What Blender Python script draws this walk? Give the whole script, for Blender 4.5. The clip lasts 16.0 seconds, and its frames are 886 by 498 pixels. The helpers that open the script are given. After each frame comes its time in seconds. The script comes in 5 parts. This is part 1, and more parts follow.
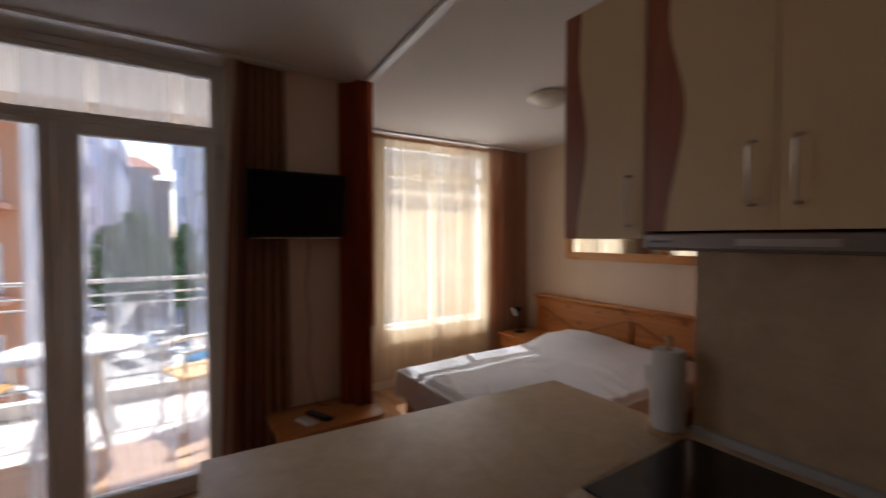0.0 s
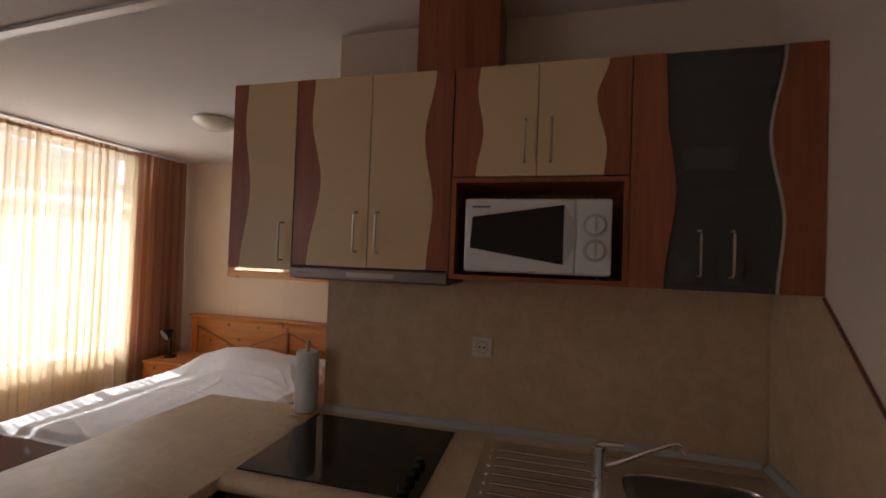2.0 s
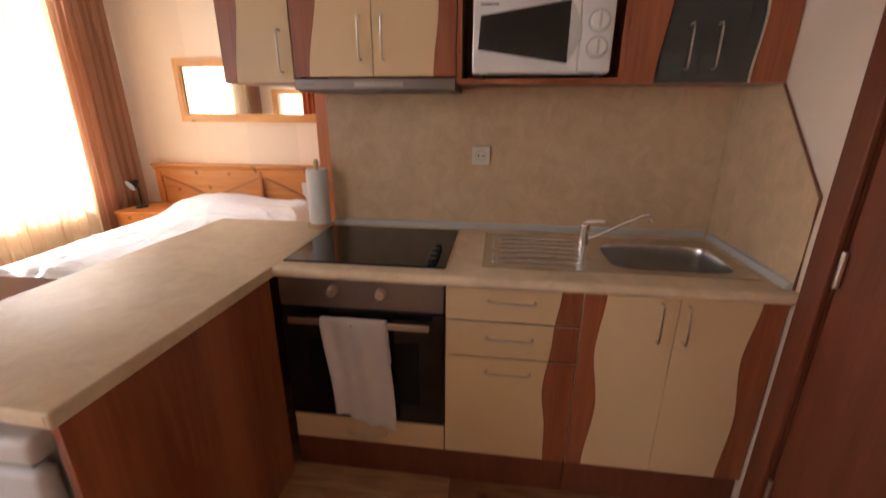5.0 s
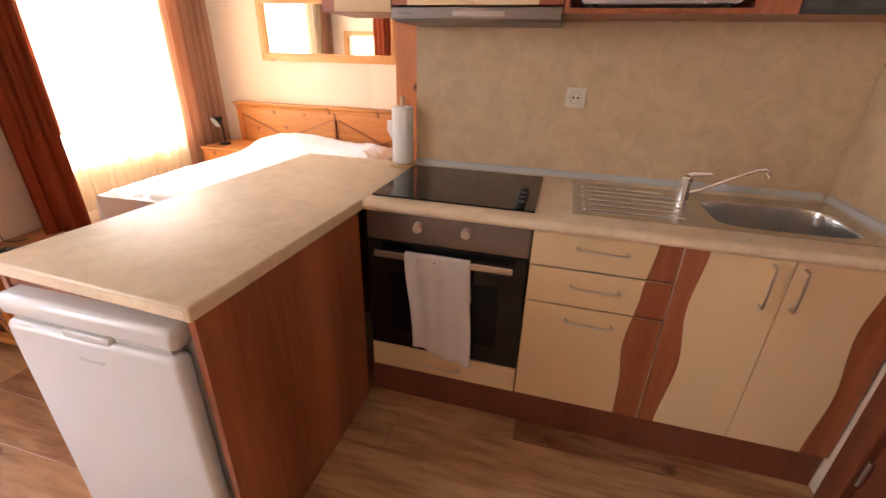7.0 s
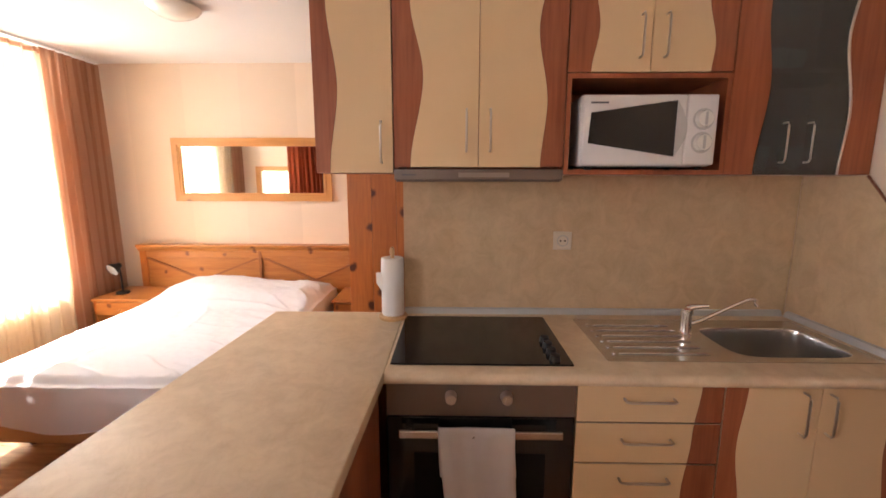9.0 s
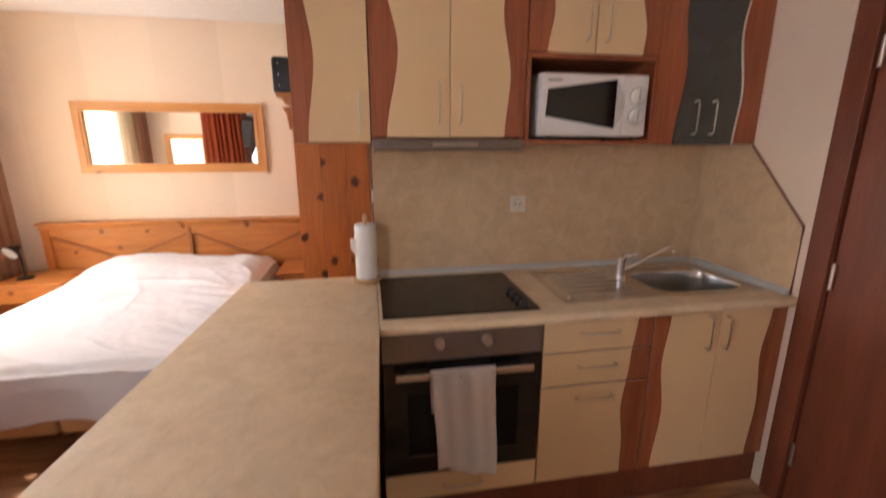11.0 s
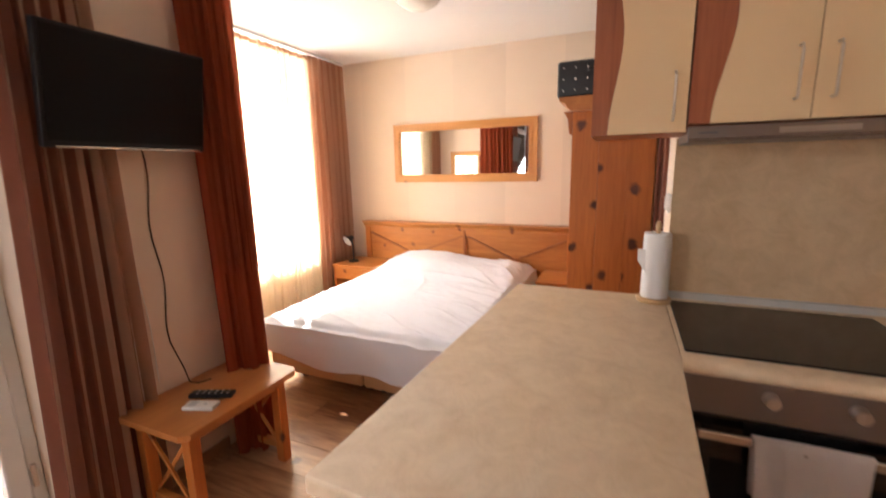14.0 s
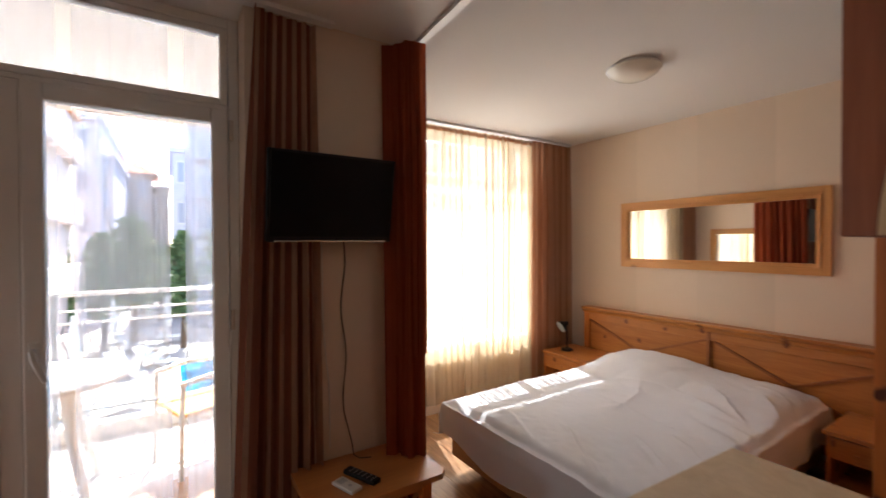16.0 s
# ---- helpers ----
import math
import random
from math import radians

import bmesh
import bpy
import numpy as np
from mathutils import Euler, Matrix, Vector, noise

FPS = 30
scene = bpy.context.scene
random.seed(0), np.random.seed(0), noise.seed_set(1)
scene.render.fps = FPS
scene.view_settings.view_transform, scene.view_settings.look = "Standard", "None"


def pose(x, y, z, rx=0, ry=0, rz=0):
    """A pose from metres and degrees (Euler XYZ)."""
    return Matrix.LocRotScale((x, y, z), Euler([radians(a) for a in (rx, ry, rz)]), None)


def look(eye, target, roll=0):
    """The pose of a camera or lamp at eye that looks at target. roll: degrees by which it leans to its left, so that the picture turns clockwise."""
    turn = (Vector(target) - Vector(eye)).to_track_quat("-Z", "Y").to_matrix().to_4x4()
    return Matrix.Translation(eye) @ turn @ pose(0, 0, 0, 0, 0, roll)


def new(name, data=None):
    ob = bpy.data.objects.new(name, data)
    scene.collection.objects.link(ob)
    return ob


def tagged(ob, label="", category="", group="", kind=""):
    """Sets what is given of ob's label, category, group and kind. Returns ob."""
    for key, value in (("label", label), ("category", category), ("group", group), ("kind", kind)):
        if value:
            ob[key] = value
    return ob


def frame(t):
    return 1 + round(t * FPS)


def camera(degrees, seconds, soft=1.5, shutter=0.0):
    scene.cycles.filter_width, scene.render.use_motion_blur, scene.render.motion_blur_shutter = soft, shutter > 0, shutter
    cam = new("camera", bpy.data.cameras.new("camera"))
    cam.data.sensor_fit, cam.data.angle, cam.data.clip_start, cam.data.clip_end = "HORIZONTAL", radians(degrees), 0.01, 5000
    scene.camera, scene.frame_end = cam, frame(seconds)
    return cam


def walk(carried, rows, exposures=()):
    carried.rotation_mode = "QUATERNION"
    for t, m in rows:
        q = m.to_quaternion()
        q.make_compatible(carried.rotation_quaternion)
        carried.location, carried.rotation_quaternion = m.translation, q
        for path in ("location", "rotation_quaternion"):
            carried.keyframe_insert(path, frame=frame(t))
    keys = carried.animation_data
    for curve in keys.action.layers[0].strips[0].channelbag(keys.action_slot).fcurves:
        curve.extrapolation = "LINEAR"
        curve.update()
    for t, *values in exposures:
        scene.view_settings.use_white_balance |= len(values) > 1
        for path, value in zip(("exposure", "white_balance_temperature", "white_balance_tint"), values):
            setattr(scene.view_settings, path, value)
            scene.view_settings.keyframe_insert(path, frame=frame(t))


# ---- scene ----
cam = camera(92.9, 16.0, 1.5, 0.5)
PATH = [
    (0, (0.344, 0.732, 1.515), (1.422, 2.415, 1.458), -0.1),
    (0.5, (0.284, 0.695, 1.51), (1.876, 1.904, 1.468), 1.2),
    (1, (0.227, 0.585, 1.538), (2.019, 1.471, 1.492), 0.5),
    (1.5, (0.14, 0.497, 1.556), (2.042, 1.116, 1.535), 2.6),
    (2, (0.05, 0.485, 1.578), (1.991, 0.97, 1.614), 2.0),
    (2.5, (-0.027, 0.581, 1.607), (1.939, 0.909, 1.768), 1.4),
    (3, (-0.128, 0.679, 1.643), (1.858, 0.83, 1.831), 0.6),
    (3.5, (-0.19, 0.667, 1.639), (1.806, 0.723, 1.751), 1.4),
    (4, (-0.177, 0.64, 1.57), (1.813, 0.762, 1.42), 0.9),
    (4.5, (-0.162, 0.647, 1.512), (1.787, 0.852, 1.114), -0.0),
    (5, (-0.156, 0.647, 1.425), (1.723, 0.893, 0.787), 0.2),
    (5.2, (-0.167, 0.655, 1.42), (1.676, 0.929, 0.693), -0.5),
    (7.5, (-0.184, 0.861, 1.363), (1.57, 1.344, 0.53), 1.9),
    (8, (-0.168, 1.002, 1.425), (1.697, 1.354, 0.793), -0.5),
    (8.5, (-0.083, 1.105, 1.465), (1.859, 1.285, 1.021), -0.4),
    (10.8, (-0.211, 1.436, 1.524), (1.725, 1.084, 1.166), -0.1),
    (11, (-0.223, 1.425, 1.488), (1.693, 1.093, 1.022), -0.0),
    (11.5, (-0.239, 1.43, 1.424), (1.61, 1.177, 0.707), -0.2),
    (12, (-0.244, 1.417, 1.355), (1.505, 1.215, 0.406), 0.8),
    (12.5, (-0.241, 1.44, 1.286), (1.46, 1.375, 0.237), 1.2),
    (13, (-0.223, 1.508, 1.296), (1.495, 1.802, 0.314), 0.8),
    (13.5, (-0.169, 1.565, 1.364), (1.573, 2.192, 0.607), -0.7),
    (14, (-0.094, 1.574, 1.413), (1.709, 2.354, 1.038), -1.2),
    (14.5, (-0.042, 1.545, 1.444), (1.674, 2.552, 1.237), -2.3),
    (15, (0.08, 1.427, 1.48), (1.603, 2.714, 1.325), -1.9),
    (15.5, (0.215, 1.398, 1.48), (1.545, 2.889, 1.406), -0.9),
    (16, (0.346, 1.422, 1.497), (1.432, 3.101, 1.472), -0.2),
]
EXPO = [(0.0, 1.5, 5850, 12), (0.5, 0.8, 5650, 12), (1.0, 1.05, 5650, 12), (1.5, 1.47, 5850, 12), (2.5, 2.65, 6150, 12), (3.5, 3.38, 6240, 14), (4.5, 3.52, 6240, 15), (5.2, 3.85, 6240, 15), (7.5, 4.45, 6240, 15), (8.5, 4.2, 6240, 15), (11, 3.92, 6050, 14), (12.2, 3.9, 6050, 15), (13, 4.2, 6000, 13), (14.5, 3.7, 6140, 12), (15, 3.3, 6140, 10), (16, 2.5, 6090, 11)]
walk(cam, [(t, look(eye, target, roll)) for t, eye, target, roll in PATH], EXPO)

# ---------- daylight ----------
SUN_EL, SUN_AZ = 53.0, 15.0          # degrees; azimuth off the window wall's normal
world = bpy.data.worlds.new("world")
scene.world = world
world.use_nodes = True
wn = world.node_tree
sky = wn.nodes.new("ShaderNodeTexSky")
sky.sky_type, sky.sun_disc = "NISHITA", False
sky.sun_elevation, sky.sun_rotation = radians(SUN_EL), radians(SUN_AZ)
sky.air_density, sky.dust_density = 1.0, 2.0
wn.links.new(sky.outputs[0], wn.nodes["Background"].inputs[0])
wn.nodes["Background"].inputs[1].default_value = 0.15
sun_data = bpy.data.lights.new("sun", "SUN")
sun_data.energy, sun_data.angle, sun_data.color = 3.0, radians(0.6), (1.0, 0.95, 0.86)
sun = new("sun", sun_data)
_d = Vector((math.sin(radians(SUN_AZ)) * math.cos(radians(SUN_EL)), math.cos(radians(SUN_AZ)) * math.cos(radians(SUN_EL)), math.sin(radians(SUN_EL))))
sun.matrix_world = look(_d * 30, (0, 0, 0))
# added fill lamp standing in for sky through unseen glazing assumed beyond the curtain
day = bpy.data.lights.new("glazing_fill", "AREA")
day.shape, day.size, day.size_y, day.energy, day.color = "RECTANGLE", 0.7, 2.2, 1.85, (1.0, 0.97, 0.93)
new("glazing_fill", day).matrix_world = look((-1.03, 3.57, 1.25), (-0.5, 1.6, 0.1))

# added fill lamp outside the bedroom window, boosting the sky's light
bed_day = bpy.data.lights.new("window_fill", "AREA")
bed_day.shape, bed_day.size, bed_day.size_y, bed_day.energy, bed_day.color = "RECTANGLE", 1.25, 1.9, 10.4, (0.96, 0.97, 0.98)
new("window_fill", bed_day).matrix_world = look((2.74, 4.79, 1.515), (2.74, 0.0, 1.515))

# ---------- materials ----------


def mat(name, color, rough=0.6, metal=0.0, vary=0.08, scale=6.0, bump=0.05, fine=120.0, spec=0.5, sheen=0.0, coat=0.0):
    """Plain surface with large soft variation and a fine relief."""
    m = bpy.data.materials.new(name)
    m.use_nodes = True
    n, l = m.node_tree.nodes, m.node_tree.links
    b = n["Principled BSDF"]
    tc = n.new("ShaderNodeTexCoord")
    n1 = n.new("ShaderNodeTexNoise")
    n1.inputs["Scale"].default_value, n1.inputs["Detail"].default_value = scale, 4
    l.new(tc.outputs["Object"], n1.inputs["Vector"])
    ramp = n.new("ShaderNodeMixRGB")
    ramp.inputs[1].default_value = (*[c * (1 - vary) for c in color], 1)
    ramp.inputs[2].default_value = (*[min(1, c * (1 + vary)) for c in color], 1)
    l.new(n1.outputs["Fac"], ramp.inputs[0])
    l.new(ramp.outputs[0], b.inputs["Base Color"])
    b.inputs["Roughness"].default_value = rough
    if bump:
        n2 = n.new("ShaderNodeTexNoise")
        n2.inputs["Scale"].default_value, n2.inputs["Detail"].default_value = fine, 3
        l.new(tc.outputs["Object"], n2.inputs["Vector"])
        bp = n.new("ShaderNodeBump")
        bp.inputs["Strength"].default_value, bp.inputs["Distance"].default_value = bump, 0.01
        l.new(n2.outputs["Fac"], bp.inputs["Height"])
        l.new(bp.outputs[0], b.inputs["Normal"])
        mr = n.new("ShaderNodeMapRange")
        mr.inputs["To Min"].default_value, mr.inputs["To Max"].default_value = max(0.02, rough - 0.06), min(1, rough + 0.06)
        l.new(n1.outputs["Fac"], mr.inputs["Value"])
        l.new(mr.outputs[0], b.inputs["Roughness"])
    b.inputs["Metallic"].default_value = metal
    b.inputs["Specular IOR Level"].default_value = spec
    b.inputs["Sheen Weight"].default_value = sheen
    b.inputs["Coat Weight"].default_value = coat
    return m


def wood(name, light, dark, axis, rough=0.4, knots=0.0, scale=9.0, stretch=0.09, per_object=0.0, coat=0.15, contrast=1.0, knot_color=(0.1, 0.03, 0.01), sparse=0.55, fine=0.3, swirl=0.12, knot_size=0.06):
    """Timber with grain along axis (0, 1 or 2), optional knots, optional change from piece to piece."""
    m = bpy.data.materials.new(name)
    m.use_nodes = True
    n, l = m.node_tree.nodes, m.node_tree.links
    b = n["Principled BSDF"]
    tc = n.new("ShaderNodeTexCoord")
    info = n.new("ShaderNodeObjectInfo")
    off = n.new("ShaderNodeVectorMath")
    off.operation = "SCALE"
    off.inputs[0].default_value = (13.1, 7.7, 3.3)
    l.new(info.outputs["Random"], off.inputs["Scale"])
    add = n.new("ShaderNodeVectorMath")
    l.new(tc.outputs["Object"], add.inputs[0])
    if per_object:
        l.new(off.outputs[0], add.inputs[1])
    mp = n.new("ShaderNodeMapping")
    sc = [1.0, 1.0, 1.0]
    sc[axis] = stretch
    mp.inputs["Scale"].default_value = sc
    l.new(add.outputs[0], mp.inputs["Vector"])
    warp = n.new("ShaderNodeTexNoise")
    warp.inputs["Scale"].default_value = 4.0
    l.new(mp.outputs[0], warp.inputs["Vector"])
    mixv = n.new("ShaderNodeMixRGB")
    mixv.inputs[0].default_value = swirl
    l.new(mp.outputs[0], mixv.inputs[1])
    l.new(warp.outputs["Color"], mixv.inputs[2])
    g1 = n.new("ShaderNodeTexNoise")
    g1.inputs["Scale"].default_value, g1.inputs["Detail"].default_value, g1.inputs["Roughness"].default_value = scale, 5, 0.6
    l.new(mixv.outputs[0], g1.inputs["Vector"])
    g2 = n.new("ShaderNodeTexNoise")
    g2.inputs["Scale"].default_value, g2.inputs["Detail"].default_value = scale * 9, 3
    l.new(mp.outputs[0], g2.inputs["Vector"])
    mg = n.new("ShaderNodeMixRGB")
    mg.inputs[0].default_value = fine
    l.new(g1.outputs["Fac"], mg.inputs[1])
    l.new(g2.outputs["Fac"], mg.inputs[2])
    cr = n.new("ShaderNodeValToRGB")
    e = cr.color_ramp.elements
    e[0].position, e[0].color = 0.5 - 0.18 / contrast, (*dark, 1)
    e[1].position, e[1].color = 0.5 + 0.16 / contrast, (*light, 1)
    l.new(mg.outputs[0], cr.inputs[0])
    col = cr.outputs[0]
    if knots:
        sp = n.new("ShaderNodeSeparateXYZ")
        l.new(add.outputs[0], sp.inputs[0])
        across = n.new("ShaderNodeMath")
        oth = [k for k in range(3) if k != axis]
        l.new(sp.outputs[oth[0]], across.inputs[0])
        l.new(sp.outputs[oth[1]], across.inputs[1])
        half = n.new("ShaderNodeMath")
        half.operation = "MULTIPLY"
        half.inputs[1].default_value = 0.8
        l.new(sp.outputs[axis], half.inputs[0])
        mk = n.new("ShaderNodeCombineXYZ")
        l.new(across.outputs[0], mk.inputs[0])
        l.new(half.outputs[0], mk.inputs[1])
        v = n.new("ShaderNodeTexVoronoi")
        v.voronoi_dimensions = "2D"
        v.inputs["Scale"].default_value = knots
        nk, bend = n.new("ShaderNodeTexNoise"), n.new("ShaderNodeMixRGB")
        nk.inputs["Scale"].default_value = 22.0
        l.new(add.outputs[0], nk.inputs["Vector"])
        bend.inputs[0].default_value = 0.035
        l.new(mk.outputs[0], bend.inputs[1])
        l.new(nk.outputs["Color"], bend.inputs[2])
        l.new(bend.outputs[0], v.inputs["Vector"])
        kr = n.new("ShaderNodeValToRGB")
        ke = kr.color_ramp.elements
        ke[0].position, ke[0].color = knot_size, (1, 1, 1, 1)
        ke[1].position, ke[1].color = knot_size + 0.09, (0, 0, 0, 1)
        l.new(v.outputs["Distance"], kr.inputs[0])
        cs_ = n.new("ShaderNodeSeparateColor")
        l.new(v.outputs["Color"], cs_.inputs[0])
        few = n.new("ShaderNodeMath")
        few.operation = "GREATER_THAN"
        few.inputs[1].default_value = sparse
        l.new(cs_.outputs[0], few.inputs[0])
        both = n.new("ShaderNodeMath")
        both.operation = "MULTIPLY"
        l.new(few.outputs[0], both.inputs[0])
        l.new(kr.outputs[0], both.inputs[1])
        km = n.new("ShaderNodeMixRGB")
        km.inputs[2].default_value = (*knot_color, 1)
        l.new(both.outputs[0], km.inputs[0])
        l.new(col, km.inputs[1])
        col = km.outputs[0]
    if per_object:
        hv = n.new("ShaderNodeHueSaturation")
        mr = n.new("ShaderNodeMapRange")
        mr.inputs["To Min"].default_value, mr.inputs["To Max"].default_value = 1 - per_object, 1 + per_object
        l.new(info.outputs["Random"], mr.inputs["Value"])
        l.new(mr.outputs[0], hv.inputs["Value"])
        l.new(col, hv.inputs["Color"])
        col = hv.outputs[0]
    l.new(col, b.inputs["Base Color"])
    bp = n.new("ShaderNodeBump")
    bp.inputs["Strength"].default_value, bp.inputs["Distance"].default_value = 0.08, 0.005
    l.new(mg.outputs[0], bp.inputs["Height"])
    l.new(bp.outputs[0], b.inputs["Normal"])
    b.inputs["Roughness"].default_value = rough
    b.inputs["Coat Weight"].default_value, b.inputs["Coat Roughness"].default_value = coat, 0.25
    return m


def stone(name, light, dark, rough, scale=14.0, vein=(0.5, 0.36, 0.2)):
    """Mottled laminate that imitates sandstone."""
    m = bpy.data.materials.new(name)
    m.use_nodes = True
    n, l = m.node_tree.nodes, m.node_tree.links
    b = n["Principled BSDF"]
    tc = n.new("ShaderNodeTexCoord")
    a = n.new("ShaderNodeTexNoise")
    a.inputs["Scale"].default_value, a.inputs["Detail"].default_value, a.inputs["Roughness"].default_value = scale, 8, 0.68
    a.inputs["Distortion"].default_value = 0.6
    l.new(tc.outputs["Object"], a.inputs["Vector"])
    cr = n.new("ShaderNodeValToRGB")
    e = cr.color_ramp.elements
    e[0].position, e[0].color = 0.32, (*dark, 1)
    e[1].position, e[1].color = 0.62, (*light, 1)
    l.new(a.outputs["Fac"], cr.inputs[0])
    v = n.new("ShaderNodeTexNoise")
    v.inputs["Scale"].default_value, v.inputs["Detail"].default_value, v.inputs["Distortion"].default_value = scale * 0.5, 5, 1.8
    l.new(tc.outputs["Object"], v.inputs["Vector"])
    vr = n.new("ShaderNodeValToRGB")
    ve = vr.color_ramp.elements
    ve[0].position, ve[0].color = 0.475, (0, 0, 0, 1)
    ve[1].position, ve[1].color = 0.5, (0.13, 0.13, 0.13, 1)
    x = ve.new(0.525)
    x.color = (0, 0, 0, 1)
    l.new(v.outputs["Fac"], vr.inputs[0])
    mx = n.new("ShaderNodeMixRGB")
    mx.inputs[2].default_value = (*vein, 1)
    l.new(vr.outputs[0], mx.inputs[0])
    l.new(cr.outputs[0], mx.inputs[1])
    l.new(mx.outputs[0], b.inputs["Base Color"])
    b.inputs["Roughness"].default_value = rough
    bp = n.new("ShaderNodeBump")
    bp.inputs["Strength"].default_value, bp.inputs["Distance"].default_value = 0.04, 0.004
    l.new(a.outputs["Fac"], bp.inputs["Height"])
    l.new(bp.outputs[0], b.inputs["Normal"])
    return m


def pane(name, tint=(1, 1, 1), gloss=0.12, rough=0.0, haze=0.0):
    """Thin clear glass: see-through with a reflection that grows at grazing angles."""
    m = bpy.data.materials.new(name)
    m.use_nodes = True
    n, l = m.node_tree.nodes, m.node_tree.links
    n.remove(n["Principled BSDF"])
    t, g, mx, f = n.new("ShaderNodeBsdfTransparent"), n.new("ShaderNodeBsdfGlossy"), n.new("ShaderNodeMixShader"), n.new("ShaderNodeFresnel")
    t.inputs[0].default_value = (*tint, 1)
    g.inputs["Roughness"].default_value = rough
    f.inputs[0].default_value = 1.0 + gloss * 4
    l.new(f.outputs[0], mx.inputs[0])
    see = t.outputs[0]
    if haze:
        df, hz = n.new("ShaderNodeBsdfDiffuse"), n.new("ShaderNodeMixShader")
        df.inputs[0].default_value = (0.2, 0.2, 0.185, 1)
        hz.inputs[0].default_value = haze
        l.new(see, hz.inputs[1])
        l.new(df.outputs[0], hz.inputs[2])
        see = hz.outputs[0]
    l.new(see, mx.inputs[1])
    l.new(g.outputs[0], mx.inputs[2])
    l.new(mx.outputs[0], n["Material Output"].inputs[0])
    return m


def cloth(name, color, see=0.0, through_=0.35, weave=900.0, stripes=None):
    """Woven cloth: partly see-through, partly glowing with light from behind; optional bands of a second colour along u."""
    m = bpy.data.materials.new(name)
    m.use_nodes = True
    n, l = m.node_tree.nodes, m.node_tree.links
    n.remove(n["Principled BSDF"])
    d, tl, mx = n.new("ShaderNodeBsdfDiffuse"), n.new("ShaderNodeBsdfTranslucent"), n.new("ShaderNodeMixShader")
    tc = n.new("ShaderNodeTexCoord")
    nz = n.new("ShaderNodeTexNoise")
    nz.inputs["Scale"].default_value = 5.0
    l.new(tc.outputs["Object"], nz.inputs["Vector"])
    cm = n.new("ShaderNodeMixRGB")
    cm.inputs[1].default_value = (*[c * 0.9 for c in color], 1)
    cm.inputs[2].default_value = (*[min(1, c * 1.1) for c in color], 1)
    l.new(nz.outputs["Fac"], cm.inputs[0])
    col = cm.outputs[0]
    if stripes:
        at = n.new("ShaderNodeUVMap")
        sx = n.new("ShaderNodeSeparateXYZ")
        l.new(at.outputs[0], sx.inputs[0])
        mul = n.new("ShaderNodeMath")
        mul.operation = "MULTIPLY"
        mul.inputs[1].default_value = stripes[1]
        l.new(sx.outputs[0], mul.inputs[0])
        fr = n.new("ShaderNodeMath")
        fr.operation = "FRACT"
        l.new(mul.outputs[0], fr.inputs[0])
        gt = n.new("ShaderNodeValToRGB")
        el = gt.color_ramp.elements
        el[0].position, el[0].color = 0.5, (0, 0, 0, 1)
        el[1].position, el[1].color = 0.56, (1, 1, 1, 1)
        l.new(fr.outputs[0], gt.inputs[0])
        sm = n.new("ShaderNodeMixRGB")
        sm.inputs[2].default_value = (*stripes[0], 1)
        l.new(gt.outputs[0], sm.inputs[0])
        l.new(col, sm.inputs[1])
        col = sm.outputs[0]
    wv = n.new("ShaderNodeTexNoise")
    wv.inputs["Scale"].default_value = weave
    l.new(tc.outputs["Object"], wv.inputs["Vector"])
    bp = n.new("ShaderNodeBump")
    bp.inputs["Strength"].default_value, bp.inputs["Distance"].default_value = 0.15, 0.002
    l.new(wv.outputs["Fac"], bp.inputs["Height"])
    l.new(bp.outputs[0], d.inputs["Normal"])
    l.new(col, d.inputs["Color"])
    l.new(col, tl.inputs["Color"])
    mx.inputs[0].default_value = through_
    l.new(d.outputs[0], mx.inputs[1])
    l.new(tl.outputs[0], mx.inputs[2])
    out = mx.outputs[0]
    if see:
        tr, m2 = n.new("ShaderNodeBsdfTransparent"), n.new("ShaderNodeMixShader")
        m2.inputs[0].default_value = see
        l.new(out, m2.inputs[1])
        l.new(tr.outputs[0], m2.inputs[2])
        out = m2.outputs[0]
    l.new(out, n["Material Output"].inputs[0])
    return m


WALL = mat("cream_wall_paint", (0.76, 0.62, 0.485), 0.85, vary=0.04, scale=1.3, bump=0.12, fine=160)
CEIL = mat("ceiling_paint", (0.8, 0.77, 0.73), 0.9, vary=0.02, scale=2, bump=0.05)
PVC = mat("white_pvc", (0.8, 0.79, 0.76), 0.35, vary=0.02, bump=0.0)
MAHOG = wood("mahogany_laminate", (0.38, 0.118, 0.046), (0.2, 0.05, 0.018), 2, 0.38, scale=9, stretch=0.06, contrast=1.25, coat=0.12)
DOORWOOD = wood("dark_mahogany_foil", (0.21, 0.06, 0.028), (0.13, 0.032, 0.014), 2, 0.45, scale=12, coat=0.1)
CREAM = mat("cream_laminate", (0.72, 0.518, 0.293), 0.42, vary=0.03, scale=3, bump=0.02, fine=300)
PINE = wood("honey_pine", (0.6, 0.25, 0.058), (0.4, 0.13, 0.027), 1, 0.38, sparse=0.72, knots=6.5, scale=10, knot_color=(0.19, 0.055, 0.016))
PINEV = wood("honey_pine_upright", (0.65, 0.225, 0.042), (0.41, 0.112, 0.019), 2, 0.38, sparse=0.35, knots=5.6, knot_size=0.09, scale=7, per_object=0.08, swirl=0.2, knot_color=(0.1, 0.024, 0.009))
PINEM = wood("pale_pine_frame", (0.66, 0.33, 0.1), (0.48, 0.2, 0.05), 1, 0.38, sparse=0.8, knots=5.0, scale=10)
PINEMV = wood("pale_pine_frame_upright", (0.66, 0.33, 0.1), (0.48, 0.2, 0.05), 2, 0.38, sparse=0.8, knots=5.0, scale=10)
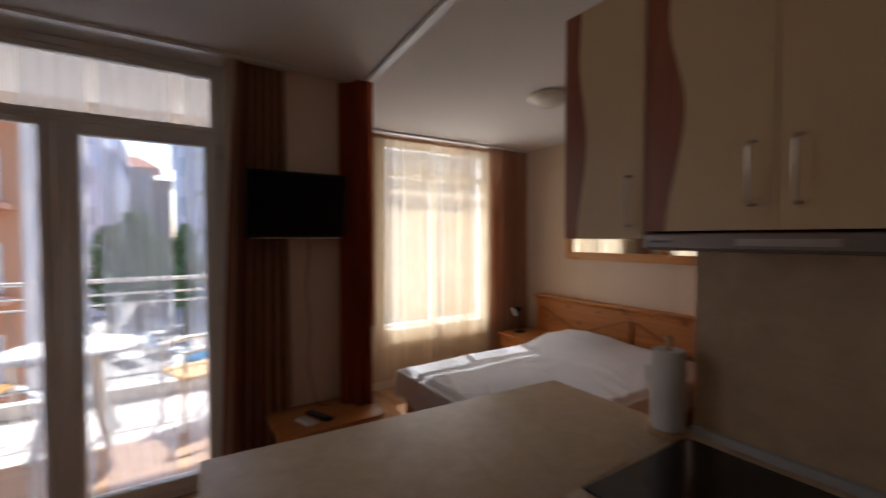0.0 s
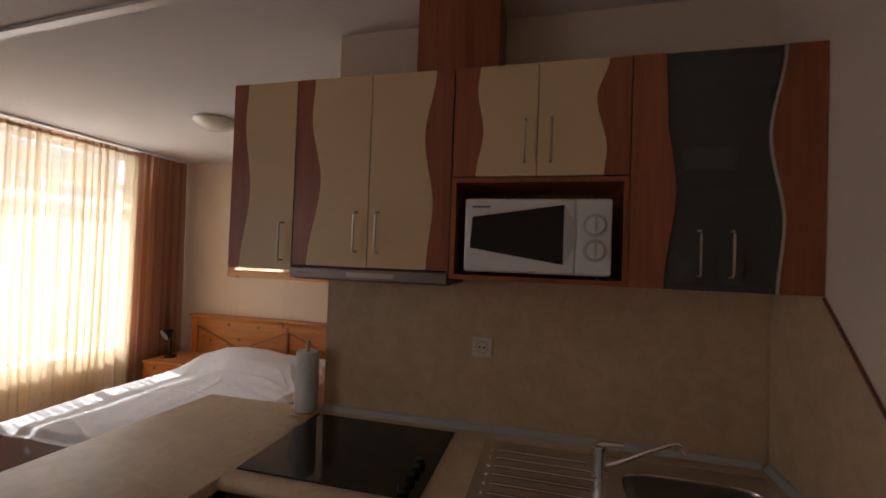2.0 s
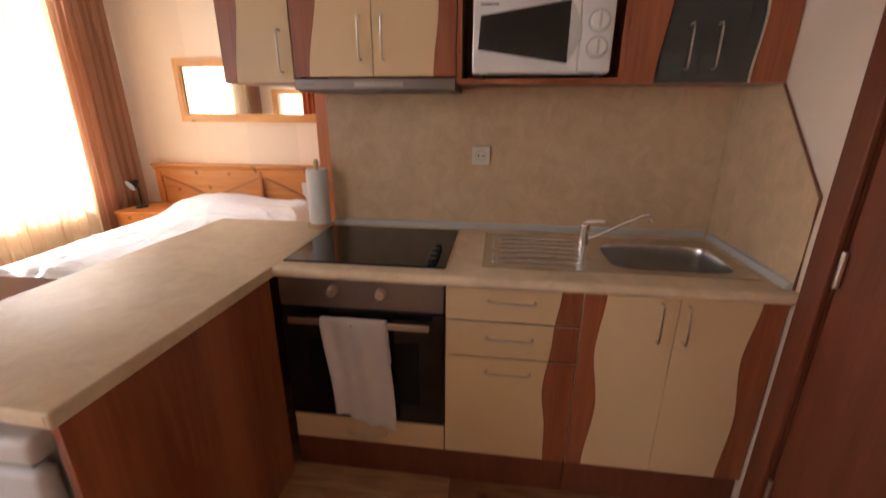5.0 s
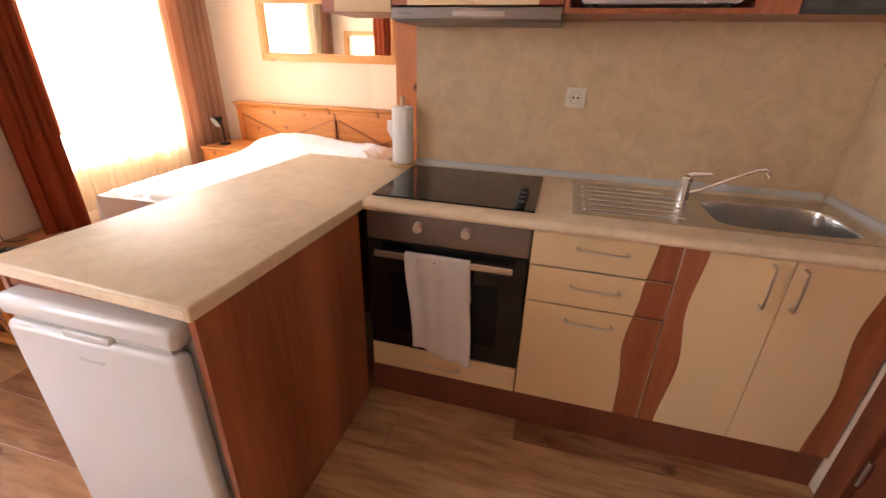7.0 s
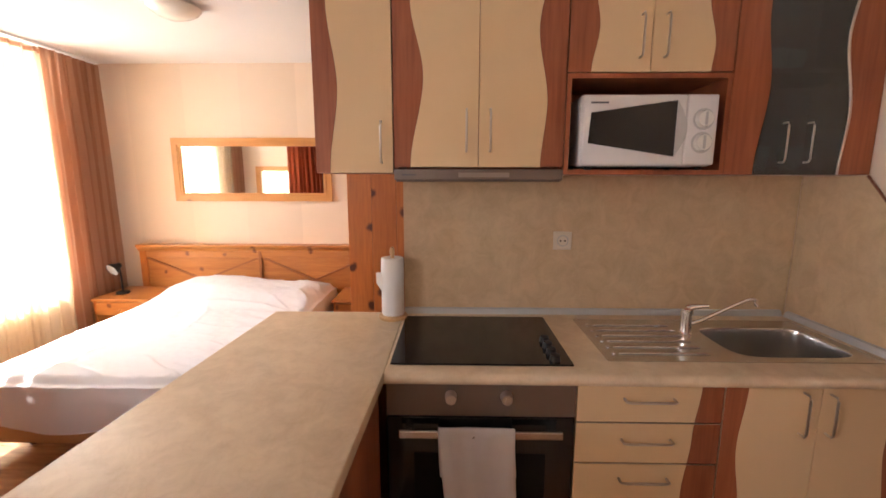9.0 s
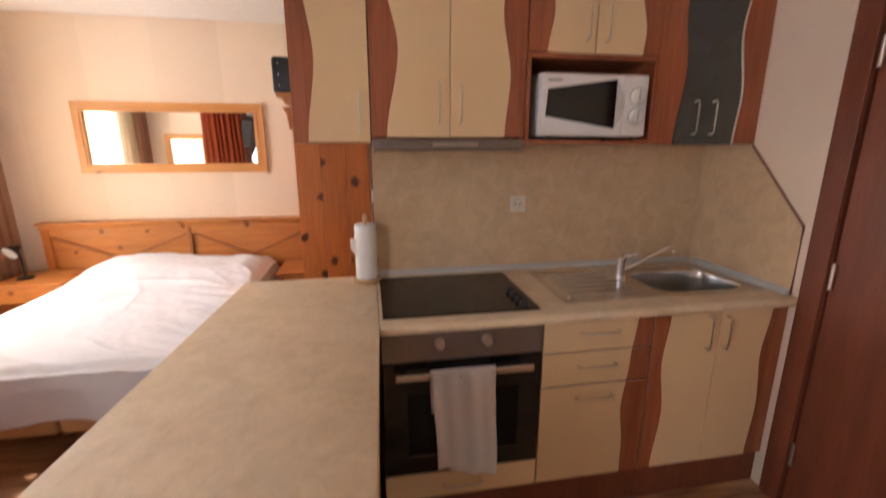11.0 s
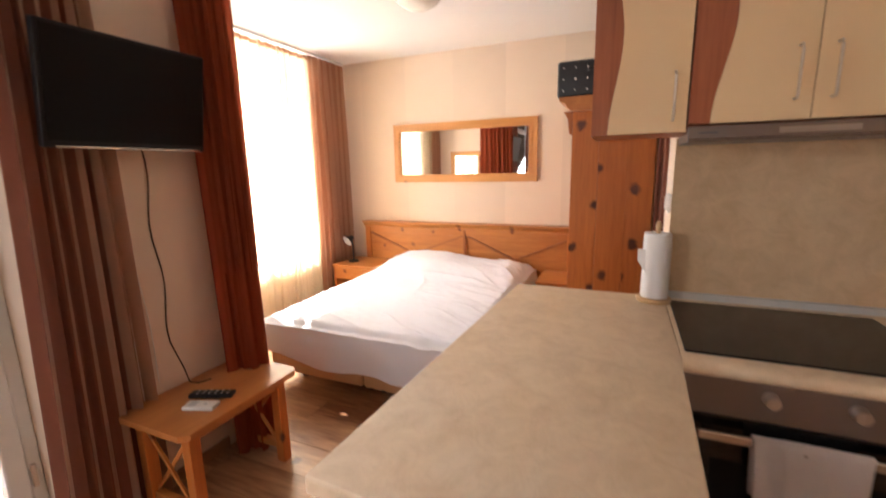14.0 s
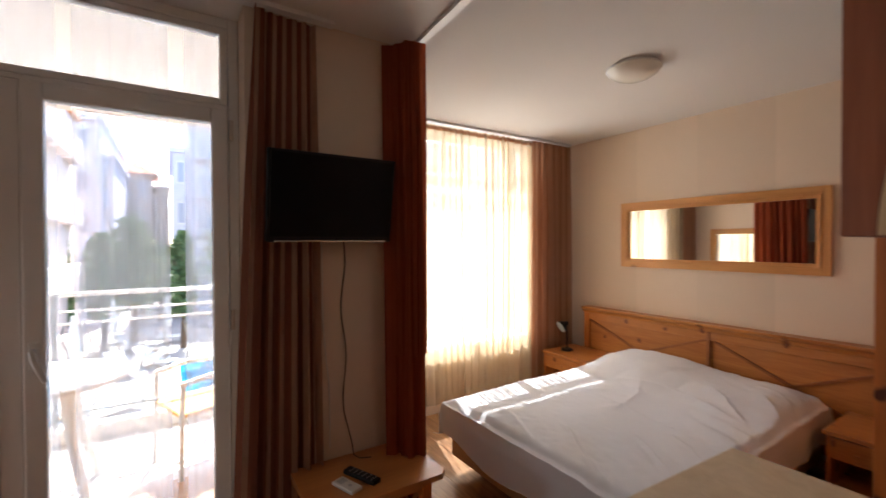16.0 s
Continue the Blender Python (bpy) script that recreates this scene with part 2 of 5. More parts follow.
PINEX = wood("honey_pine_lengthwise", (0.56, 0.23, 0.062), (0.41, 0.142, 0.036), 0, 0.35, knots=4.0, scale=10)
PLANK = wood("oak_laminate", (0.57, 0.33, 0.165), (0.225, 0.095, 0.04), 1, 0.3, contrast=1.5, scale=5.0, stretch=0.14, per_object=0.05, coat=0.35, knots=6.0, sparse=0.88, knot_color=(0.13, 0.05, 0.022), fine=0.3, swirl=0.3)
TOP = stone("sandstone_worktop", (0.73, 0.58, 0.4), (0.62, 0.47, 0.305), 0.5, 13)
SPLASH = stone("sandstone_splashback", (0.64, 0.465, 0.285), (0.52, 0.365, 0.215), 0.42, 12)
STEEL = mat("brushed_steel", (0.62, 0.6, 0.57), 0.24, 1.0, vary=0.05, scale=30, bump=0.02)
BASIN = mat("satin_steel", (0.62, 0.6, 0.57), 0.24, 1.0, vary=0.04, scale=30, bump=0.02)
CHROME = mat("chrome", (0.88, 0.88, 0.88), 0.07, 1.0, vary=0.0, bump=0.0)
NICKEL = mat("satin_nickel", (0.67, 0.6, 0.53), 0.31, 1.0, vary=0.02, bump=0.0)
BLACKGLASS = mat("black_glass", (0.006, 0.006, 0.007), 0.08, vary=0.0, bump=0.0)
BLACK = mat("black_plastic", (0.01, 0.01, 0.011), 0.4, vary=0.1, bump=0.03, spec=0.3)
SCREEN = mat("switched_off_screen", (0.005, 0.005, 0.006), 0.3, vary=0.0, bump=0.0, spec=0.15)
WHITE = mat("white_enamel", (0.71, 0.69, 0.68), 0.28, vary=0.015, bump=0.0, coat=0.2)
# fridge enamel, one even tone greyer than WHITE
ENAMEL = mat("greyer_white_enamel", (0.6, 0.575, 0.56), 0.3, vary=0.02, bump=0.0, coat=0.15)
CREAMP = mat("cream_plastic", (0.7, 0.63, 0.52), 0.4, vary=0.02, bump=0.0)
PLASTIC = mat("white_plastic", (0.75, 0.73, 0.68), 0.4, vary=0.02, bump=0.0)
GREY = mat("grey_trim", (0.5, 0.5, 0.49), 0.4, vary=0.03, bump=0.0)
# shade of the fridge's grip recesses, put into a darker grey
RECESS = mat("shaded_recess_grey", (0.4, 0.41, 0.39), 0.5, vary=0.05, bump=0.0)
INK = mat("grey_print", (0.12, 0.12, 0.14), 0.6, bump=0.0)
PAPER = mat("paper", (0.78, 0.77, 0.75), 0.8, vary=0.03, bump=0.02)
ROLL = mat("kitchen_paper", (0.8, 0.78, 0.76), 0.95, vary=0.03, scale=40, bump=0.3, fine=250)
SHEET = mat("white_cotton_sheet", (0.78, 0.795, 0.84), 0.95, vary=0.03, scale=4, bump=0.15, fine=400, spec=0.2, sheen=0.2)
BEDBASE = mat("tan_upholstery", (0.6, 0.35, 0.16), 0.9, vary=0.06, scale=8, bump=0.2, fine=300)
TOWEL = mat("terry_towel", (0.84, 0.77, 0.74), 1.0, vary=0.05, scale=20, bump=0.8, fine=350, spec=0.1, sheen=0.3)
BROWNC = cloth("brown_striped_curtain", (0.27, 0.105, 0.065), 0.0, 0.42, stripes=((0.5, 0.3, 0.205), 7))
# lighter copy of the brown cloth: window light put into the colour
LITBROWNC = cloth("lit_brown_striped_curtain", (0.4, 0.205, 0.12), 0.0, 0.45, stripes=((0.48, 0.275, 0.175), 6))
REDC = cloth("rust_red_curtain", (0.32, 0.072, 0.031), 0.0, 0.42)
SHEERC = cloth("cream_sheer", (0.82, 0.7, 0.51), 0.4, 0.42)
GLASS = pane("window_glass")
SMOKED = pane("smoked_glass", (0.5, 0.51, 0.5), 0.1, 0.25, 0.34)
OPAL = mat("opal_glass", (0.9, 0.87, 0.76), 0.25, vary=0.08, scale=9, bump=0.0, coat=0.3)
MIRROR = mat("mirror_silver", (0.88, 0.88, 0.88), 0.02, 1.0, vary=0.0, bump=0.0)
CASE = mat("black_case", (0.015, 0.015, 0.017), 0.35, vary=0.2, bump=0.1, fine=60)
STONEF = mat("balcony_tile", (0.62, 0.57, 0.51), 0.6, vary=0.06, scale=4)
RENDERW = mat("white_facade", (0.68, 0.69, 0.76), 0.9, vary=0.03, scale=0.5)
RENDERB = mat("beige_facade", (0.68, 0.57, 0.48), 0.9, vary=0.05, scale=0.5)
RENDERO = mat("terracotta_facade", (0.6, 0.28, 0.15), 0.9, vary=0.05, scale=0.5)
FLANK = mat("pale_pink_plaster", (0.72, 0.6, 0.54), 0.9, vary=0.03, scale=0.5)
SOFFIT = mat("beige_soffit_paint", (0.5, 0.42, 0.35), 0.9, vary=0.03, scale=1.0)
ROOF = mat("clay_roof", (0.4, 0.16, 0.09), 0.85, vary=0.2, scale=3)
# far panes paled: the view's haze is put into the colour
WINHAZE = mat("hazed_far_window_glass", (0.42, 0.45, 0.52), 0.2, vary=0.15, bump=0.0)
PAVE = mat("pale_paving", (0.42, 0.39, 0.35), 0.85, vary=0.1, scale=0.8)
LEAF = mat("foliage", (0.12, 0.19, 0.07), 0.7, vary=0.5, scale=3)
BARK = mat("bark", (0.12, 0.08, 0.05), 0.9, vary=0.3, scale=9)
POOL = mat("pool_water", (0.03, 0.25, 0.45), 0.08, vary=0.15, scale=2, bump=0.1, fine=4)
RAIL = mat("painted_rail", (0.65, 0.63, 0.6), 0.45, vary=0.05)
RAILD = mat("dark_painted_rail", (0.16, 0.17, 0.16), 0.5, vary=0.08)
YELLOW = mat("yellow_wicker", (0.62, 0.36, 0.1), 0.6, vary=0.15, scale=20)

def papered(m, width):
    """Lets the paint differ very slightly from one upright strip of lining paper to the next."""
    n, l = m.node_tree.nodes, m.node_tree.links
    b = n["Principled BSDF"]
    col = b.inputs["Base Color"].links[0].from_socket
    tc, sp, fl, wn_, mr, hv = n.new("ShaderNodeTexCoord"), n.new("ShaderNodeSeparateXYZ"), n.new("ShaderNodeMath"), n.new("ShaderNodeTexWhiteNoise"), n.new("ShaderNodeMapRange"), n.new("ShaderNodeHueSaturation")
    l.new(tc.outputs["Object"], sp.inputs[0])
    fl.operation = "SNAP"
    fl.inputs[1].default_value = width
    l.new(sp.outputs[1], fl.inputs[0])
    wn_.noise_dimensions = "1D"
    l.new(fl.outputs[0], wn_.inputs["W"])
    mr.inputs["To Min"].default_value, mr.inputs["To Max"].default_value = 0.94, 1.03
    l.new(wn_.outputs["Value"], mr.inputs["Value"])
    l.new(mr.outputs[0], hv.inputs["Value"])
    l.new(col, hv.inputs["Color"])
    l.new(hv.outputs[0], b.inputs["Base Color"])
    return m


WALLP = papered(mat("lined_wall_paint", (0.76, 0.62, 0.485), 0.85, vary=0.04, scale=1.3, bump=0.12, fine=160), 0.53)
# same pine, darkened to carry the shadow lines of the headboard slats
PINESHADE = wood("shaded_pine_slat", (0.38, 0.135, 0.034), (0.27, 0.082, 0.02), 1, 0.45)
SATIN = mat("satin_strip", (0.4, 0.36, 0.33), 0.35, 1.0, vary=0.04, scale=30, bump=0.02)
# steel with the room's dark reflections put into its colour
DULL = mat("dark_reflection_steel", (0.24, 0.205, 0.19), 0.42, 1.0, vary=0.05, scale=30, bump=0.02)

# ---------- builders ----------


def thing(name, loc, label="", category="", group="", kind=""):
    ob = new(name)
    ob.empty_display_size = 0.05
    ob.location = loc
    return tagged(ob, label, category, group, kind)


def base_of(ob):
    v = Vector()
    while ob is not None:
        v += ob.location
        ob = ob.parent
    return v


def part(name, bm, material, parent=None, label="", smooth=False, off=None):
    """Links a bmesh (in world metres) as one mesh object under a thing or a part."""
    shift = base_of(parent) if parent else Vector()
    if shift.length:
        bmesh.ops.translate(bm, verts=bm.verts, vec=-shift)
    bmesh.ops.recalc_face_normals(bm, faces=bm.faces)
    me = bpy.data.meshes.new(name)
    if smooth:
        for f in bm.faces:
            f.smooth = True
    bm.to_mesh(me)
    bm.free()
    me.materials.append(material)
    ob = new(name, me)
    if parent:
        ob.parent = parent
    if smooth and smooth != "all":
        me.set_sharp_from_angle(angle=radians(40))
    return tagged(ob, label)


def box(x0, x1, y0, y1, z0, z1, bevel=0.0, seg=2, bm=None):
    bm = bm or bmesh.new()
    x0, x1, y0, y1, z0, z1 = min(x0, x1), max(x0, x1), min(y0, y1), max(y0, y1), min(z0, z1), max(z0, z1)
    m = Matrix.Translation(((x0 + x1) / 2, (y0 + y1) / 2, (z0 + z1) / 2)) @ Matrix.Diagonal((x1 - x0, y1 - y0, z1 - z0, 1))
    v = bmesh.ops.create_cube(bm, size=1, matrix=m)["verts"]
    if bevel:
        es = {e for q in v for e in q.link_edges}
        bmesh.ops.bevel(bm, geom=list(es), offset=bevel, segments=seg, affect="EDGES", profile=0.5)
    return bm


def rod(p0, p1, r0, r1=None, seg=14, bm=None):
    bm = bm or bmesh.new()
    p0, p1 = Vector(p0), Vector(p1)
    d = p1 - p0
    m = Matrix.Translation((p0 + p1) / 2) @ d.to_track_quat("Z", "Y").to_matrix().to_4x4()
    bmesh.ops.create_cone(bm, cap_ends=True, segments=seg, radius1=r0, radius2=r0 if r1 is None else r1, depth=d.length, matrix=m)
    return bm


def tube(points, r, seg=10, bm=None):
    """A round bar along a line of points."""
    bm = bm or bmesh.new()
    pts = [Vector(p) for p in points]
    rings = []
    up = Vector((0.013, 0.02, 1))
    for i, p in enumerate(pts):
        d = (pts[min(i + 1, len(pts) - 1)] - pts[max(i - 1, 0)]).normalized()
        s = d.cross(up if abs(d.dot(up.normalized())) < 0.95 else Vector((1, 0.1, 0))).normalized()
        u = s.cross(d)
        rr = r[i] if isinstance(r, (list, tuple)) else r
        rings.append([bm.verts.new(p + (s * math.cos(a) + u * math.sin(a)) * rr) for a in [2 * math.pi * k / seg for k in range(seg)]])
    for a, b in zip(rings, rings[1:]):
        for k in range(seg):
            bm.faces.new((a[k], a[(k + 1) % seg], b[(k + 1) % seg], b[k]))
    bm.faces.new(rings[0])
    bm.faces.new(rings[-1])
    return bm


def lathe(profile, centre, seg=32, bm=None):
    """Turned shape: profile of (radius, height) round an upright axis."""
    bm = bm or bmesh.new()
    c = Vector(centre)
    rings = [[bm.verts.new(c + Vector((r * math.cos(a), r * math.sin(a), h))) for a in [2 * math.pi * k / seg for k in range(seg)]] for r, h in profile]
    for a, b in zip(rings, rings[1:]):
        for k in range(seg):
            bm.faces.new((a[k], a[(k + 1) % seg], b[(k + 1) % seg], b[k]))
    bm.faces.new(rings[0])
    bm.faces.new(rings[-1])
    return bm


def prism(pts, axis, a0, a1, bm=None):
    """A flat outline given by its two other coordinates, thick from a0 to a1 along axis."""
    bm = bm or bmesh.new()

    def at(p, a):
        v = list(p)
        v.insert(axis, a)
        return Vector(v)
    lo = [bm.verts.new(at(p, a0)) for p in pts]
    hi = [bm.verts.new(at(p, a1)) for p in pts]
    k = len(pts)
    for i in range(k):
        bm.faces.new((lo[i], lo[(i + 1) % k], hi[(i + 1) % k], hi[i]))
    bm.faces.new(lo)
    bm.faces.new(hi)
    return bm


def surface(nu, nv, f, bm=None, uv=False):
    """A grid f(u, v), u and v from 0 to 1."""
    bm = bm or bmesh.new()
    g = [[bm.verts.new(f(i / nu, j / nv)) for j in range(nv + 1)] for i in range(nu + 1)]
    lay = bm.loops.layers.uv.new("UVMap") if uv else None
    for i in range(nu):
        for j in range(nv):
            fc = bm.faces.new((g[i][j], g[i + 1][j], g[i + 1][j + 1], g[i][j + 1]))
            if uv:
                for lp, (a, b) in zip(fc.loops, ((i, j), (i + 1, j), (i + 1, j + 1), (i, j + 1))):
                    lp[lay].uv = (a / nu, b / nv)
    return bm


def smoothstep(a, b, x):
    t = min(1, max(0, (x - a) / (b - a)))
    return t * t * (3 - 2 * t)


def structure(name, bm, material, label="", category=""):
    return tagged(part(name, bm, material), label, category, kind="structure")


def wall_with_holes(name, axis, a0, a1, u0, u1, z0, z1, holes, material, label):
    """A wall thick from a0 to a1 along axis (0 or 1), with openings (u0, u1, z0, z1)."""
    bm = bmesh.new()
    us = sorted({u0, u1, *[h[0] for h in holes], *[h[1] for h in holes]})
    zs = sorted({z0, z1, *[h[2] for h in holes], *[h[3] for h in holes]})
    solid = {}
    for i in range(len(us) - 1):
        for j in range(len(zs) - 1):
            cu, cz = (us[i] + us[i + 1]) / 2, (zs[j] + zs[j + 1]) / 2
            solid[i, j] = not any(h[0] < cu < h[1] and h[2] < cz < h[3] for h in holes)

    def P(a, u, z):
        return (a, u, z) if axis == 0 else (u, a, z)
    cache = {}

    def V(a, i, j):
        if (a, i, j) not in cache:
            cache[a, i, j] = bm.verts.new(P(a, us[i], zs[j]))
        return cache[a, i, j]
    for (i, j), s in solid.items():
        if not s:
            continue
        for a in (a0, a1):
            bm.faces.new((V(a, i, j), V(a, i + 1, j), V(a, i + 1, j + 1), V(a, i, j + 1)))
        for (di, dj), (p, q) in {(-1, 0): ((i, j), (i, j + 1)), (1, 0): ((i + 1, j), (i + 1, j + 1)), (0, -1): ((i, j), (i + 1, j)), (0, 1): ((i, j + 1), (i + 1, j + 1))}.items():
            if not solid.get((i + di, j + dj), False):
                bm.faces.new((V(a0, *p), V(a0, *q), V(a1, *q), V(a1, *p)))
    return structure(name, bm, material, label, "wall")


def plate(x0, x1, y0, y1, z0, z1, hole):
    """A flat slab with one rectangular cut-out (x0, x1, y0, y1), as one closed mesh."""
    bm = bmesh.new()
    o = [(x0, y0), (x1, y0), (x1, y1), (x0, y1)]
    a, b, c, d = hole
    i = [(a, c), (b, c), (b, d), (a, d)]
    V = {(k, z): [bm.verts.new((*p, z)) for p in q] for k, q in (("o", o), ("i", i)) for z in (z0, z1)}
    for k in range(4):
        j = (k + 1) % 4
        for z in (z0, z1):
            bm.faces.new((V["o", z][k], V["o", z][j], V["i", z][j], V["i", z][k]))
        for q in "oi":
            bm.faces.new((V[q, z0][k], V[q, z0][j], V[q, z1][j], V[q, z1][k]))
    return bm

# ---------- plan ----------
H = 2.535                     # ceiling
KX, BX, WX = 1.72, 3.95, -1.65   # kitchen wall, bedroom wall, wall behind
SY, NY, TY = -0.262, 4.56, 3.42  # south wall, bedroom window wall, television wall
AX = 1.38                     # east face of the stub wall that carries the small mirror
BN = 1.395                    # north face of the bathroom block

wall_with_holes("wall_south", 1, SY - 0.15, SY, WX - 0.15, KX + 0.1, 0, H, [(0.24, 1.034, 0, 2.03)], WALL, "plain cream painted wall with a door")
# unseen wall added against light leaking through the bathroom door gap
structure("wall_bathroom_south", box(KX + 0.1, BX + 0.2, SY - 0.15, SY, 0, H), WALL, "plain unseen wall added to keep daylight out of the bathroom", "wall")
# unseen shallow box added behind the closed door to block daylight
structure("wall_behind_door", box(0.1, 1.2, SY - 0.32, SY - 0.22, 0, H), WALL, "unseen wall added close behind the door to shut out daylight", "wall")
for a_, b_ in ((0.1, 0.16), (1.14, 1.2)):
    structure("wall_behind_door_side", box(a_, b_, SY - 0.22, SY - 0.15, 0, H), WALL, "unseen wall added close behind the door to shut out daylight", "wall")
structure("wall_east_bedroom", box(BX, BX + 0.2, SY, NY + 0.3, 0, H), WALLP, "cream painted wall behind the bed", "wall")
structure("wall_kitchen", box(KX, KX + 0.1, SY, BN, 0, H), WALL, "cream painted wall behind the kitchen units", "wall")
wall_with_holes("wall_bathroom", 1, BN - 0.1, BN, KX + 0.1, BX, 0, H, [(2.235, 2.615, 0, 2.03)], WALL, "cream painted partition with a bathroom door")
structure("wall_west", box(WX - 0.15, WX, SY, TY + 0.25, 0, H), WALL, "plain cream painted wall", "wall")
wall_with_holes("wall_north_bedroom", 1, NY, NY + 0.25, AX - 0.1, BX, 0, H, [(2.11, 3.42, 0.56, 2.47)], WALL, "cream painted wall round the bedroom window")
wall_with_holes("wall_north_balcony", 1, TY, TY + 0.25, WX, AX - 0.1, 0, H, [(-1.45, 0.62, 0.0, H)], WALL, "cream painted wall beside the balcony door")
structure("wall_stub", box(AX - 0.1, AX, TY, NY, 0, H), WALL, "cream painted stub wall between door and window", "wall")
structure("ceiling", box(WX - 0.15, BX + 0.2, SY - 0.15, NY + 0.3, H, H + 0.15), CEIL, "smooth white painted ceiling", "ceiling")


def skirting(name, x0, x1, y0, y1):
    structure(name, box(x0, x1, y0, y1, 0, 0.06, 0.004), PLANKTRIM, "wood-coloured skirting board", "baseboard")


PLANKTRIM = wood("skirting_wood", (0.42, 0.24, 0.12), (0.3, 0.16, 0.07), 0, 0.4)
skirting("baseboard_east", BX - 0.014, BX, 1.92, NY)
skirting("baseboard_television", 0.62, AX - 0.1, TY - 0.014, TY)
skirting("baseboard_west", WX, WX + 0.014, SY, TY)
skirting("baseboard_south", WX + 0.014, 0.16, SY, SY + 0.014)
skirting("baseboard_bathroom", KX + 0.1, 2.163, BN, BN + 0.014)


# ---------- balcony door and windows ----------
def frame_rect(x0, x1, z0, z1, w, y0, y1, bev=0.006, bm=None):
    bm = bm or bmesh.new()
    box(x0, x0 + w, y0, y1, z0, z1, bev, 2, bm)
    box(x1 - w, x1, y0, y1, z0, z1, bev, 2, bm)
    box(x0 + w, x1 - w, y0 + 0.002, y1 - 0.002, z0, z0 + w, bev, 2, bm)
    box(x0 + w, x1 - w, y0 + 0.002, y1 - 0.002, z1 - w, z1, bev, 2, bm)
    return bm


DY = 3.60                      # face of the door frame
door = thing("door_1", (0.2, DY, 0), "closed white plastic glazed balcony door with transom", "door", kind="structure")
part("outer_frame", frame_rect(-1.45, 0.62, 0.0, H, 0.045, DY, DY + 0.07), PVC, door)
part("transom_bar", box(-1.405, 0.575, DY, DY + 0.07, 2.1155, 2.1365, 0.004), PVC, door)
part("mullion", box(-0.19, -0.125, DY, DY + 0.07, 0.045, 2.115, 0.005), PVC, door)
leaf = part("door_leaf", frame_rect(-0.122, 0.572, 0.05, 2.115, 0.066, DY - 0.018, DY + 0.05, 0.008), PVC, door)
tr = part("transom_sash", frame_rect(-1.402, 0.572, 2.137, 2.487, 0.03, DY - 0.005, DY + 0.05, 0.005), PVC, door)
gl = part("glass_pane", box(-0.056, 0.506, DY + 0.02, DY + 0.026, 0.116, 2.049), GLASS, leaf)
gl.visible_shadow = False
gt = part("glass_pane", box(-1.372, 0.542, DY + 0.02, DY + 0.026, 2.167, 2.457), GLASS, tr)
gt.visible_shadow = False
sl = part("side_sash", frame_rect(-1.402, -0.193, 0.05, 2.115, 0.03, DY - 0.005, DY + 0.05, 0.006), PVC, door)
gs = part("glass_pane", box(-1.372, -0.223, DY + 0.02, DY + 0.026, 0.08, 2.085), GLASS, sl)
gs.visible_shadow = False
hd = bmesh.new()
box(-0.103, -0.075, DY - 0.028, DY - 0.018, 1.03, 1.13, 0.004, 2, hd)
rod((-0.089, DY - 0.028, 1.1), (-0.089, DY - 0.055, 1.1), 0.01, bm=hd)
tube([(-0.089, DY - 0.055, 1.105), (-0.082, DY - 0.058, 1.07), (-0.065, DY - 0.058, 1.02), (-0.052, DY - 0.056, 0.985)], [0.011, 0.011, 0.010, 0.009], bm=hd)
part("door_handle", hd, PLASTIC, leaf, "white lever handle", smooth=True)
for z in (2.02, 1.15, 0.3):
    part("hinge", rod((0.585, DY - 0.02, z - 0.045), (0.585, DY - 0.02, z + 0.045), 0.009), NICKEL, door, smooth=True)

win = thing("window_1", (2.74, NY, 0.56), "tall white plastic bedroom window", "window", kind="structure")
part("outer_frame", frame_rect(2.11, 3.42, 0.56, 2.47, 0.05, NY + 0.08, NY + 0.15), PVC, win)
part("transom_bar", box(2.16, 3.37, NY + 0.08, NY + 0.15, 2.13, 2.19, 0.005), PVC, win)
part("mullion", box(2.71, 2.77, NY + 0.08, NY + 0.15, 0.61, 2.13, 0.005), PVC, win)
part("window_sill", box(2.12, 3.41, NY - 0.02, NY + 0.079, 0.562, 0.585, 0.004), PVC, win)
for a, b, c, d in ((2.16, 2.71, 0.61, 2.13), (2.77, 3.37, 0.61, 2.13), (2.16, 3.37, 2.19, 2.42)):
    g = part("glass_pane", box(a, b, NY + 0.11, NY + 0.116, c, d), GLASS, win)
    g.visible_shadow = False

# ---------- doors ----------


def room_door(name, x0, x1, y, side, hinge_x, label):
    """A flat foil door with its casing in a wall along x; side is +1 when the room lies at higher y."""
    d = thing(name, ((x0 + x1) / 2, y, 0), label, "door", kind="structure")
    f = y + side * 0.018
    part("casing", box(x0 - 0.07, x0 + 0.012, y + side * 0.001, f, 0, 2.08, 0.003), DOORWOOD, d)
    part("casing", box(x1 - 0.012, x1 + 0.07, y + side * 0.001, f, 0, 2.08, 0.003), DOORWOOD, d)
    part("casing", box(x0 + 0.012, x1 - 0.012, y + side * 0.001, f, 2.005, 2.08, 0.003), DOORWOOD, d)
    part("door_leaf", box(x0 + 0.018, x1 - 0.018, y - side * 0.045, y - side * 0.006, 0.002, 1.998, 0.003), DOORWOOD, d)
    part("door_lining", box(x0 + 0.001, x0 + 0.012, y - side * 0.14, y - side * 0.001, 0, 2.028), DOORWOOD, d)
    part("door_lining", box(x1 - 0.012, x1 - 0.001, y - side * 0.14, y - side * 0.001, 0, 2.028), DOORWOOD, d)
    for z in (1.80, 1.02, 0.25):
        part("hinge", rod((hinge_x, y + side * 0.004, z - 0.05), (hinge_x, y + side * 0.004, z + 0.05), 0.008), NICKEL, d, smooth=True)
    return d


